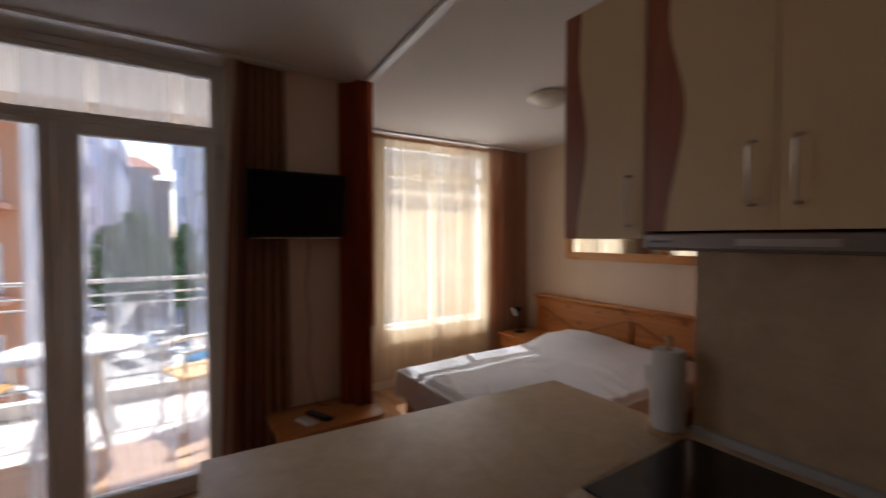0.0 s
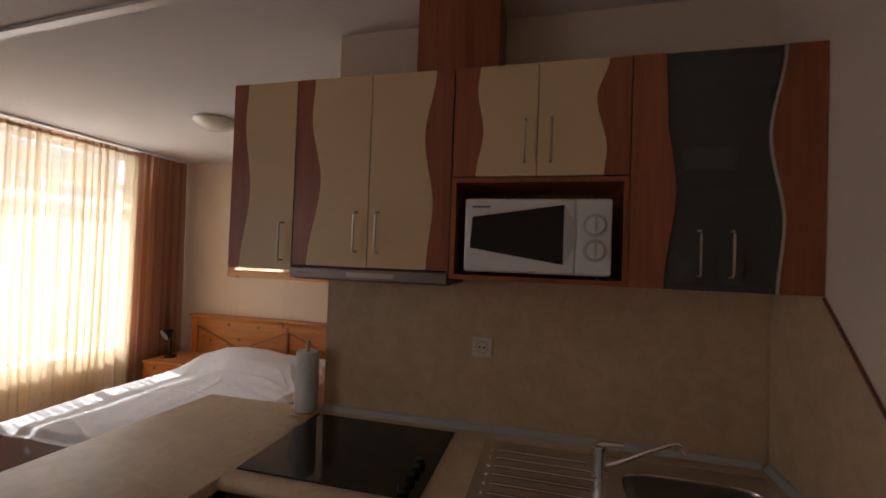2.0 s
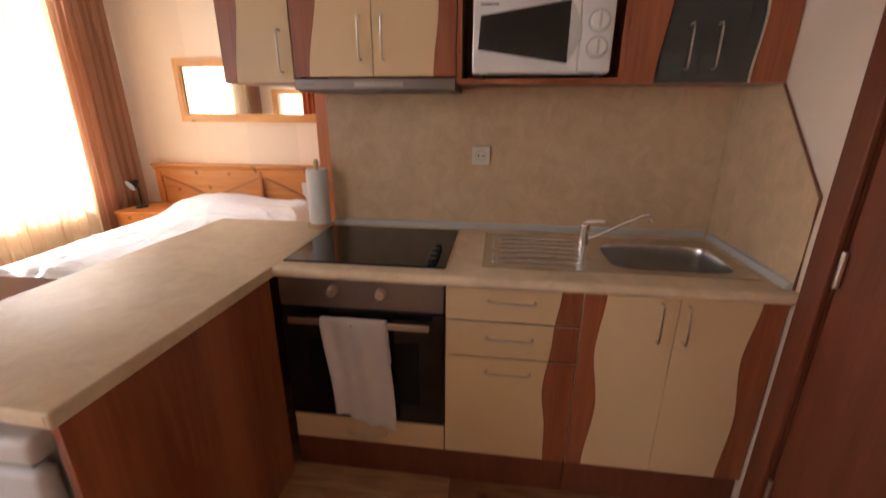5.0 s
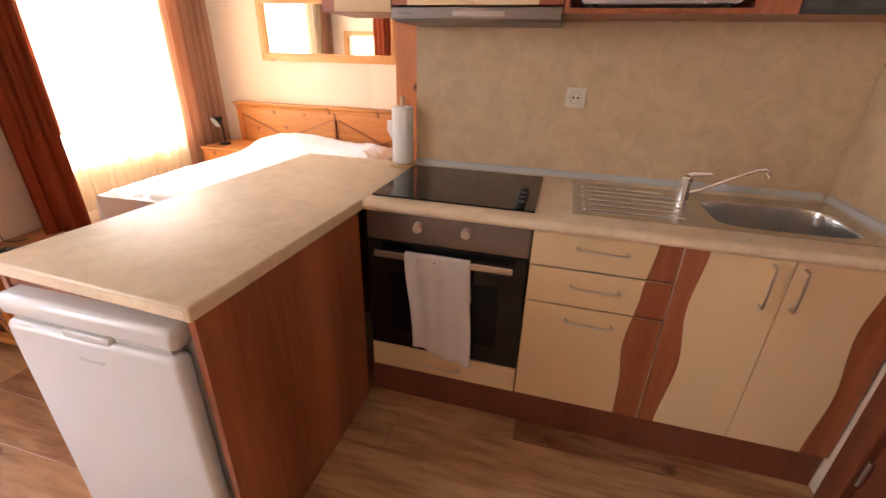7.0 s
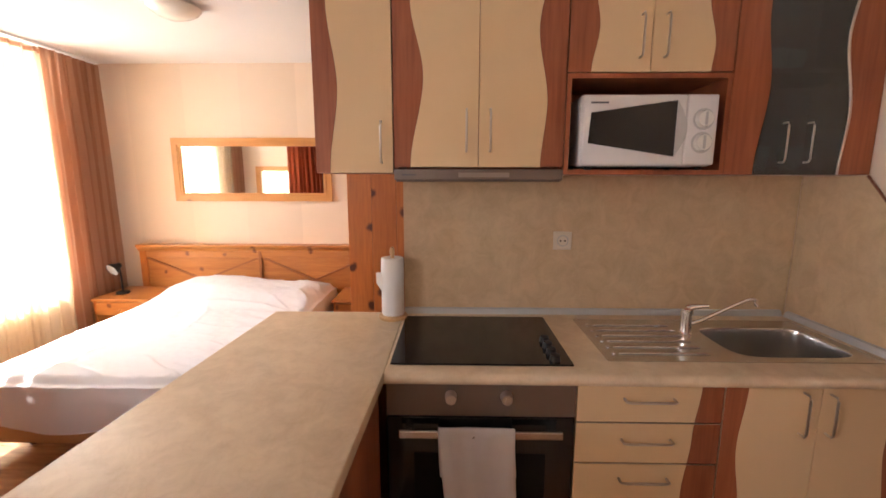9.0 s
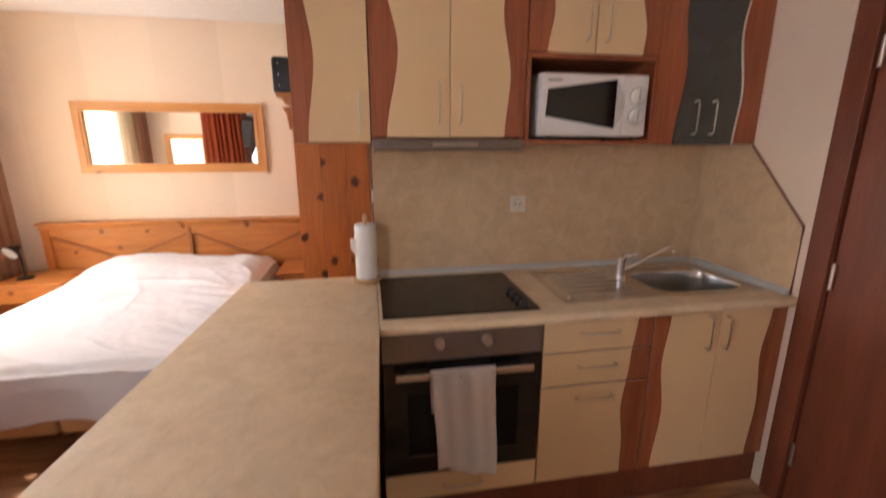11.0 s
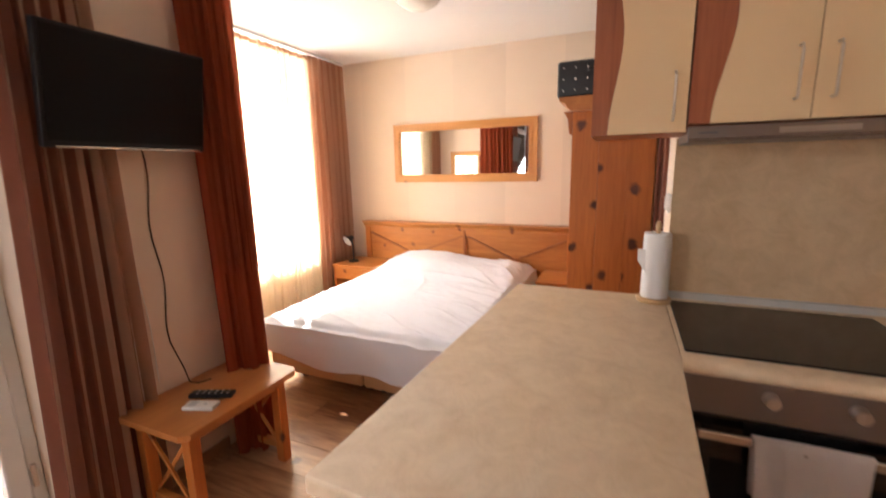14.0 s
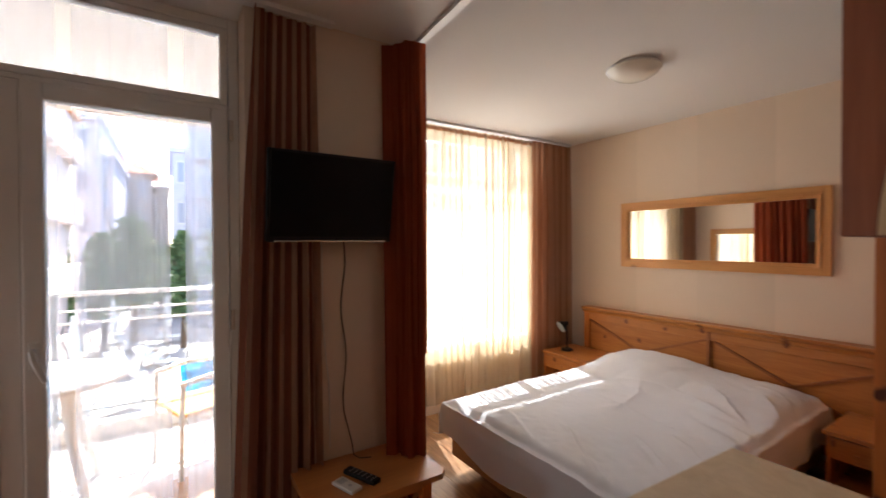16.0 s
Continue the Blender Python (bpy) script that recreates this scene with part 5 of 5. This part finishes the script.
def rail(name, p0, p1, w, label):
    t = thing(name, ((p0[0] + p1[0]) / 2, (p0[1] + p1[1]) / 2, H - 0.022), label, "curtain rail")
    d = (Vector(p1) - Vector(p0))
    n = Vector((-d.y, d.x)).normalized() * w / 2
    a, b = Vector(p0), Vector(p1)
    part("track", prism([tuple(a + n), tuple(b + n), tuple(b - n), tuple(a - n)], 2, H - 0.02, H - 0.001), PVC, t)
    e = d.normalized() * 0.006
    part("end_cap", prism([tuple(a + n * 1.1), tuple(a - n * 1.1), tuple(a - n * 1.1 - e), tuple(a + n * 1.1 - e)], 2, H - 0.024, H - 0.001), GREY, t)


rail("divider_rail", (1.316, 1.706), (1.435, 3.40), 0.04, "white ceiling rail of the dividing curtain")
rail("window_rail", (1.45, 4.45), (3.90, 4.45), 0.05, "white ceiling rail over the bedroom window")
rail("balcony_rail", (-1.25, 3.37), (1.0, 3.37), 0.05, "white ceiling rail over the balcony door")

# ---------- television and table ----------
tv = thing("television", (0.965, 3.30, 1.505), "flat black switched-off television on a wall bracket", "television")
part("casing", box(0.680, 1.252, 3.302, 3.334, 1.505, 1.896, 0.006), BLACK, tv)
part("screen", box(0.692, 1.240, 3.2985, 3.3018, 1.531, 1.884), SCREEN, tv, "dark glossy screen")
part("lower_strip", box(0.71, 1.225, 3.294, 3.3015, 1.507, 1.515, 0.002), STEEL, tv, "thin silver strip")
part("bracket", box(0.92, 1.01, 3.3345, 3.435, 1.66, 1.76, 0.003), BLACK, tv)
tv.rotation_euler[0] = radians(10.0)
tc_ = thing("television_cable", (1.06, TY - 0.01, 0.5), "thin brown television cable hanging down the wall", "cable")
part("wire", tube([(1.05 + 0.012 * math.sin(k * 0.9) + 0.02 * (k / 16) ** 3, TY - 0.008 - (0.05 * max(0, k - 13) / 3), 1.54 - k * 0.0665) for k in range(17)] + [(1.10, 3.33, 0.469), (1.15, 3.31, 0.468)], 0.003, 6), BARK, tc_, smooth=True)

ac = thing("aerial_cable", (0.96, TY - 0.006, 0.6), "thin white aerial cable hanging on the wall", "cable")
part("wire", tube([(0.935 + 0.006 * math.sin(k * 0.8) + 0.004 * k, TY - 0.005, 1.62 - k * 0.085) for k in range(14)], 0.0022, 6), PLASTIC, ac, smooth=True)

tb = thing("side_table", (1.09, 3.2, 0), "low honey pine side table with crossed end braces", "table")
TX0, TX1, TY0, TY1, TZ = 0.79, 1.393, 3.005, 3.405, 0.464
part("tabletop", prism([(TX0, TY0 + 0.03), (TX0 + 0.03, TY0), (TX1 - 0.03, TY0), (TX1, TY0 + 0.03), (TX1, TY1), (TX0, TY1)], 2, TZ - 0.026, TZ), PINEX, tb)
LX, LY = (0.835, 1.285), (3.045, 3.325)
for xx in LX:
    for yy in LY:
        part("leg", box(xx, xx + 0.048, yy, yy + 0.048, 0, TZ - 0.027, 0.004), PINEV, tb)
    part("end_rail", box(xx + 0.008, xx + 0.04, LY[0] + 0.0485, LY[1] - 0.0005, TZ - 0.075, TZ - 0.027, 0.002), PINE, tb)
    part("end_stretcher", box(xx + 0.008, xx + 0.04, LY[0] + 0.0485, LY[1] - 0.0005, 0.065, 0.1, 0.003), PINE, tb)
    for k in (0, 1):
        za, zb = (0.1, TZ - 0.076) if k == 0 else (TZ - 0.076, 0.1)
        part("cross_brace", prism([(LY[0] + 0.049, za - 0.013), (LY[0] + 0.049, za + 0.013), (LY[1] - 0.001, zb + 0.013), (LY[1] - 0.001, zb - 0.013)], 0, xx + 0.012 + 0.011 * k, xx + 0.022 + 0.011 * k), PINE, tb)
part("front_rail", box(LX[0] + 0.0485, LX[1] - 0.0005, LY[0] + 0.01, LY[0] + 0.03, TZ - 0.075, TZ - 0.027, 0.002), PINEX, tb)
part("back_rail", box(LX[0] + 0.0485, LX[1] - 0.0005, LY[1] + 0.015, LY[1] + 0.035, TZ - 0.075, TZ - 0.027, 0.002), PINEX, tb)


def remote(cx, cy, ang, w, l, h, material, label, dark):
    r = thing("remote_control", (cx, cy, TZ), label, "remote control")
    b = part("case", box(cx - w / 2, cx + w / 2, cy - l / 2, cy + l / 2, TZ + 0.001, TZ + h, 0.004, 3), material, r, smooth=True)
    if dark:
        for i in range(3):
            for j in range(6):
                part("button", rod((cx - w * 0.28 + i * w * 0.28, cy - l * 0.38 + j * l * 0.14, TZ + h), (cx - w * 0.28 + i * w * 0.28, cy - l * 0.38 + j * l * 0.14, TZ + h + 0.0015), 0.0035, 0.003, 8), GREY, b)
    else:
        part("display", box(cx - w * 0.3, cx + w * 0.3, cy + l * 0.12, cy + l * 0.38, TZ + h + 0.0002, TZ + h + 0.001), GREY, b, "small grey display")
        part("button", rod((cx, cy - l * 0.15, TZ + h), (cx, cy - l * 0.15, TZ + h + 0.0015), 0.008, 0.007, 14), GREY, b)
    r.rotation_euler[2] = radians(ang)
    return r


remote(0.965, 3.135, 20, 0.06, 0.13, 0.016, PLASTIC, "cream remote control with a small display", False)
remote(1.045, 3.17, 24, 0.046, 0.185, 0.02, BLACK, "black television remote control lying on the table", True)

# ---------- balcony and outdoors ----------
BYE = 5.75
structure("balcony_floor", box(-3.0, 4.3, TY + 0.25, BYE, -0.2, -0.02), STONEF, "pale tiled balcony floor", "floor")
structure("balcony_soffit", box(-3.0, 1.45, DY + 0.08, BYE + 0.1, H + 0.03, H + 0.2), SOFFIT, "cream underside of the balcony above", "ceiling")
structure("balcony_kerb", box(-3.0, 4.3, BYE - 0.12, BYE, -0.018, 0.1, 0.005), STONEF, "low pale kerb under the balcony rail", "kerb")
bal = thing("balcony_railing", (0.6, BYE - 0.06, 0.1), "painted metal balcony railing with curved bars", "railing")
for z, r in ((1.115, 0.018), (0.985, 0.009), (0.89, 0.009)):
    part("rail_bar", rod((-3.0, BYE - 0.06, z), (4.3, BYE - 0.06, z), r, seg=10), RAIL, bal, smooth=True)
part("rail_bar", rod((-3.0, BYE - 0.06, 0.2), (4.3, BYE - 0.06, 0.2), 0.009, seg=10), RAILD, bal, smooth=True)
for k in range(7):
    xx = -2.6 + k * 1.1
    part("post", box(xx - 0.016, xx + 0.016, BYE - 0.076, BYE - 0.044, 0.1, 1.115), RAILD, bal)
for k in range(44):
    xx = -2.9 + k * 0.16
    part("baluster", tube([(xx + 0.02 * math.sin(j * 1.26), BYE - 0.06, 0.2 + j * 0.069) for j in range(11)], 0.006, 6), RAILD, bal, smooth=True)

ot = thing("patio_table", (-0.28, 4.78, -0.02), "round white plastic patio table on the balcony", "table")
part("tabletop", lathe([(0.36, 0.70), (0.40, 0.705), (0.405, 0.73), (0.39, 0.74), (0.05, 0.742)], (-0.28, 4.78, -0.02), 40), PLASTIC, ot, smooth=True)
for k in range(4):
    a = math.pi / 4 + k * math.pi / 2
    part("leg", tube([(-0.28 + 0.14 * math.cos(a), 4.78 + 0.14 * math.sin(a), 0.69), (-0.28 + 0.2 * math.cos(a), 4.78 + 0.2 * math.sin(a), 0.3), (-0.28 + 0.3 * math.cos(a), 4.78 + 0.3 * math.sin(a), -0.02)], [0.035, 0.03, 0.028]), PLASTIC, ot, smooth=True)


def patio_chair(cx, cy, ang, label):
    c = thing("patio_chair", (cx, cy, -0.02), label, "chair", "patio chairs")
    z0 = -0.02
    part("seat", box(cx - 0.22, cx + 0.22, cy - 0.22, cy + 0.2, z0 + 0.40, z0 + 0.43, 0.012, 3), YELLOW, c, "woven yellow seat")
    for sx in (-1, 1):
        part("leg", tube([(cx + sx * 0.22, cy - 0.22, z0), (cx + sx * 0.215, cy - 0.21, z0 + 0.42), (cx + sx * 0.22, cy - 0.2, z0 + 0.62)], 0.016), PLASTIC, c, smooth=True)
        part("leg", tube([(cx + sx * 0.22, cy + 0.26, z0), (cx + sx * 0.215, cy + 0.22, z0 + 0.42), (cx + sx * 0.21, cy + 0.28, z0 + 0.85)], 0.016), PLASTIC, c, smooth=True)
        part("armrest", tube([(cx + sx * 0.22, cy - 0.22, z0 + 0.62), (cx + sx * 0.24, cy, z0 + 0.65), (cx + sx * 0.22, cy + 0.25, z0 + 0.64)], 0.018), PLASTIC, c, smooth=True)
    for k in range(7):
        xx = cx - 0.18 + k * 0.06
        part("back_slat", tube([(xx, cy + 0.215, z0 + 0.44), (xx, cy + 0.25, z0 + 0.65), (xx, cy + 0.285, z0 + 0.84)], 0.012, 8), PLASTIC, c, smooth=True)
    part("back_rail", tube([(cx - 0.21, cy + 0.28, z0 + 0.85), (cx, cy + 0.30, z0 + 0.88), (cx + 0.21, cy + 0.28, z0 + 0.85)], 0.018), PLASTIC, c, smooth=True)
    c.rotation_euler[2] = radians(ang)


patio_chair(0.52, 4.85, -70, "white and yellow patio armchair beside the balcony table")
patio_chair(-0.95, 5.0, 80, "white and yellow patio armchair near the side window")
# hanging voiles, whose pale cloth also imitates the milky haze over the view
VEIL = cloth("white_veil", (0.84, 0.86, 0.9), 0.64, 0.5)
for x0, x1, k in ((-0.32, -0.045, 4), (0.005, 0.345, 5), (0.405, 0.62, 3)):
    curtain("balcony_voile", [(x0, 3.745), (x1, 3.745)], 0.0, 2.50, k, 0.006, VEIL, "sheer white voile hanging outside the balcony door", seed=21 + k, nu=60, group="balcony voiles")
rail2 = thing("voile_rail", (0.2, 3.745, 2.51), "thin rail carrying the balcony voiles", "curtain rail")
part("track", rod((-0.4, 3.745, 2.51), (0.7, 3.745, 2.51), 0.01, seg=10), PVC, rail2)

GZ = -3.2
structure("ground", box(-400, 400, 5.0, 600, GZ - 0.5, GZ), PAVE, "pale paving of the courtyard", "ground")
po = thing("swimming_pool", (3.5, 17, GZ), "blue swimming pool in the courtyard", "pool", kind="structure")
part("water", box(0.6, 8.0, 14.5, 21.0, GZ + 0.005, GZ + 0.03), POOL, po)
pk = bmesh.new()
for a, b, c, e in ((0.2, 8.4, 14.1, 14.5), (0.2, 8.4, 21.0, 21.4), (0.2, 0.6, 14.5, 21.0), (8.0, 8.4, 14.5, 21.0)):
    box(a, b, c, e, GZ, GZ + 0.12, 0, 1, pk)
part("coping", pk, STONEF, po, "pale pool coping")


def house(name, x0, x1, y0, y1, z1, material, label, cols, rows, roof=None, balcony=False):
    h = thing(name, ((x0 + x1) / 2, (y0 + y1) / 2, GZ), label, "building", "courtyard buildings")
    part("wall", box(x0, x1, y0, y1, GZ, z1), material, h)
    if roof == "hip":
        cx, cy = (x0 + x1) / 2, (y0 + y1) / 2
        bm = bmesh.new()
        o = 0.5
        v = [bm.verts.new(p) for p in ((x0 - o, y0 - o, z1), (x1 + o, y0 - o, z1), (x1 + o, y1 + o, z1), (x0 - o, y1 + o, z1))]
        t = bm.verts.new((cx, cy, z1 + 1.3))
        bm.faces.new(v)
        for i in range(4):
            bm.faces.new((v[i], v[(i + 1) % 4], t))
        part("roof", bm, ROOF, h, "clay tiled hip roof")
    else:
        part("roof", box(x0 - 0.2, x1 + 0.2, y0 - 0.2, y1 + 0.2, z1, z1 + 0.3), material, h)
    fh = (z1 - GZ) / rows
    cw = (x1 - x0) / cols
    for i in range(cols):
        for j in range(rows):
            a, b = x0 + cw * (i + 0.22), x0 + cw * (i + 0.78)
            c, e = GZ + fh * (j + 0.25), GZ + fh * (j + 0.8)
            w = part("window", frame_rect(a, b, c, e, 0.08, y0 - 0.06, y0 - 0.005, 0), PVC, h)
            part("pane", box(a + 0.08, b - 0.08, y0 - 0.03, y0 - 0.008, c + 0.08, e - 0.08), WINHAZE, w)
            if balcony:
                bm = box(a - 0.3, b + 0.3, y0 - 1.1, y0 - 0.001, c - 0.25, c - 0.1)
                bl = part("balcony", bm, material, h)
                rb = bmesh.new()
                for q in range(5):
                    box(a - 0.3, b + 0.3, y0 - 1.1, y0 - 1.07, c - 0.02 + q * 0.2, c + 0.02 + q * 0.2, 0, 1, rb)
                part("railing", rb, RAIL, bl)
    return h


house("apartment_building", -14.5, -3.0, 33.0, 50, 8.7, RENDERW, "tall pale lavender-white apartment building", 5, 5)
house("apartment_building", -2.99, -2.5, 33.5, 49, 6.7, RENDERW, "low pale wing of the lavender-white building", 1, 4)
terr = house("apartment_building", -9.5, -3.2, 17.0, 26, 7.0, RENDERO, "terracotta and cream apartment building with balconies", 3, 4, balcony=True)
part("flank", box(-3.199, -3.15, 17.0, 26.0, GZ, 7.0), FLANK, terr, "pale pink plastered flank")
for k in range(4):
    for yy in (18.2, 20.6, 23.0):
        part("balcony", box(-3.149, -2.75, yy, yy + 1.7, GZ + 0.4 + k * 2.55, GZ + 1.4 + k * 2.55, 0.03), FLANK, terr)
house("tower_house", -3.4, -0.95, 44.0, 48, 7.3, RENDERB, "beige tower-like house with a clay roof", 2, 4, "hip")
house("apartment_building", -0.94, 0.25, 46.0, 52, 6.3, RENDERB, "beige house wing behind the trees", 2, 4)
house("apartment_building", 0.5, 1.44, 34.5, 46, 7.6, RENDERW, "low white wing of an apartment building", 1, 4)
house("apartment_building", 1.45, 9.5, 34.0, 46, 9.2, RENDERW, "white apartment building with stacked balconies", 4, 5, balcony=True)
house("apartment_building", 12.0, 30.0, 24.0, 40, 8.0, RENDERB, "long beige apartment building", 6, 4, balcony=True)


def tree(x, y, h, r, seed, label, cone=False):
    rnd = random.Random(seed)
    t = thing("tree", (x, y, GZ), label, "tree", "courtyard trees")
    tr_ = tube([(x, y, GZ), (x + 0.05, y, GZ + h * 0.3), (x - 0.04, y + 0.05, GZ + h * 0.62), (x, y, GZ + h * 0.9)], [0.14, 0.11, 0.07, 0.02], 8)
    for k in range(6):
        a = rnd.uniform(0, 6.28)
        z = GZ + h * rnd.uniform(0.3, 0.7)
        tube([(x, y, z), (x + r * 0.4 * math.cos(a), y + r * 0.4 * math.sin(a), z + 0.4), (x + r * 0.8 * math.cos(a), y + r * 0.8 * math.sin(a), z + 0.9)], [0.05, 0.035, 0.015], 6, tr_)
    part("trunk", tr_, BARK, t)
    bm = bmesh.new()
    for k in range(2600):
        a, q = rnd.uniform(0, 6.28), rnd.random() ** 0.45
        v = rnd.random()
        env = (1 - v) ** 0.8 if cone else math.sin(math.pi * (0.12 + 0.84 * v)) ** 0.6
        lump = 0.72 + 0.28 * math.sin(a * 3 + v * 9 + seed) + 0.15 * math.sin(a * 7 - v * 15)
        rad = r * env * q * lump
        z0 = 0.06 if cone else 0.28
        c = Vector((x + rad * math.cos(a), y + rad * math.sin(a), GZ + h * (z0 + (1 - z0) * v)))
        s = rnd.uniform(0.07, 0.17)
        d1 = Vector((rnd.uniform(-1, 1), rnd.uniform(-1, 1), rnd.uniform(-1, 1))).normalized() * s
        d2 = Vector((rnd.uniform(-1, 1), rnd.uniform(-1, 1), rnd.uniform(-1, 1))).normalized() * s * 0.7
        bm.faces.new([bm.verts.new(c + d1), bm.verts.new(c + d2), bm.verts.new(c - d1 * 0.9), bm.verts.new(c - d2)])
    part("crown", bm, LEAF, t, "loose green foliage")


tree(-3.25, 24.0, 4.9, 0.5, 1, "narrow dark green cypress", True)
tree(-2.15, 25.0, 5.2, 0.9, 2, "round dark green tree beyond the courtyard")
tree(-1.15, 26.0, 6.0, 1.3, 3, "leafy light green tree in the courtyard")
tree(-0.2, 33.0, 4.6, 1.4, 4, "leafy green tree before the beige house")
tree(0.8, 24.0, 5.3, 0.7, 5, "slim leafy green tree beside the pool")
tree(2.8, 22.0, 6.2, 1.6, 6, "broad leafy tree beside the pool")
tree(-5.2, 12.0, 4.4, 1.2, 7, "round leafy shrub below the balcony")
tree(7.5, 25.0, 6.2, 2.0, 8, "broad leafy tree in the courtyard")


def parasol(x, y, seed):
    p = thing("parasol", (x, y, GZ), "closed white parasol beside the pool", "parasol", "parasols")
    part("pole", rod((x, y, GZ), (x, y, GZ + 2.5), 0.025, seg=8), RAIL, p)
    part("folded_canopy", lathe([(0.05, 2.5), (0.13, 1.9), (0.17, 1.3), (0.1, 1.15)], (x, y, GZ), 12), PLASTIC, p)


def lounger(x, y, ang):
    l_ = thing("sun_lounger", (x, y, GZ), "white plastic sun lounger by the pool", "sun lounger", "sun loungers")
    part("bed", box(x - 0.3, x + 0.3, y - 0.9, y + 0.4, GZ + 0.28, GZ + 0.34, 0.02), PLASTIC, l_)
    bk = box(x - 0.3, x + 0.3, y, y + 0.62, GZ + 0.30, GZ + 0.35, 0.02)
    bmesh.ops.rotate(bk, verts=bk.verts, cent=(x, y, GZ + 0.32), matrix=Matrix.Rotation(radians(40), 3, "X"))
    bmesh.ops.translate(bk, verts=bk.verts, vec=(0, 0.4, 0))
    part("backrest", bk, PLASTIC, l_)
    for sx in (-0.26, 0.26):
        for sy in (-0.8, 0.3):
            part("leg", box(x + sx - 0.02, x + sx + 0.02, y + sy - 0.02, y + sy + 0.02, GZ, GZ + 0.28), PLASTIC, l_)
    l_.rotation_euler[2] = radians(ang)


for i, (x, y) in enumerate(((-1.6, 22.5), (-0.6, 27.0), (0.2, 23.5), (-2.2, 18.5), (3.0, 30))):
    parasol(x, y, i)
for i, (x, y) in enumerate(((-1.2, 20.5), (-0.2, 21.0), (-1.9, 25.0), (-0.9, 24.4), (0.1, 25.5), (-2.4, 16.5), (-1.2, 16.0))):
    lounger(x, y, 20 + 17 * i)

# ---------- floor boards ----------
floor = structure("floor", box(WX - 0.15, BX + 0.2, SY - 0.15, NY + 0.05, -0.15, -0.009), PLANKTRIM, "oak laminate plank floor", "floor")
PW, PL = 0.193, 1.28


def plank_mesh(w, l):
    bm = box(0, w - 0.0012, 0, l - 0.0012, -0.0088, 0.0, 0.0, 1)
    top = [e for e in bm.edges if all(v.co.z > -0.001 for v in e.verts)]
    bmesh.ops.bevel(bm, geom=top, offset=0.0012, segments=1, affect="EDGES")
    me = bpy.data.meshes.new("plank")
    bm.to_mesh(me)
    bm.free()
    me.materials.append(PLANK)
    return me


cache = {}
x, r = WX, 0
while x < BX:
    w = min(PW, BX - x)
    y = SY - PL * ((r * 0.37) % 1.0)
    end = NY if x > AX - 0.05 else TY + 0.18
    while y < end:
        a, b = max(y, SY), min(y + PL, end)
        if b - a > 0.02:
            key = (round(w, 4), round(b - a, 3))
            if key not in cache:
                cache[key] = plank_mesh(w, b - a)
            ob = new("plank", cache[key])
            ob.parent = floor
            ob.location = (x, a, 0)
        y += PL
    x += PW
    r += 1
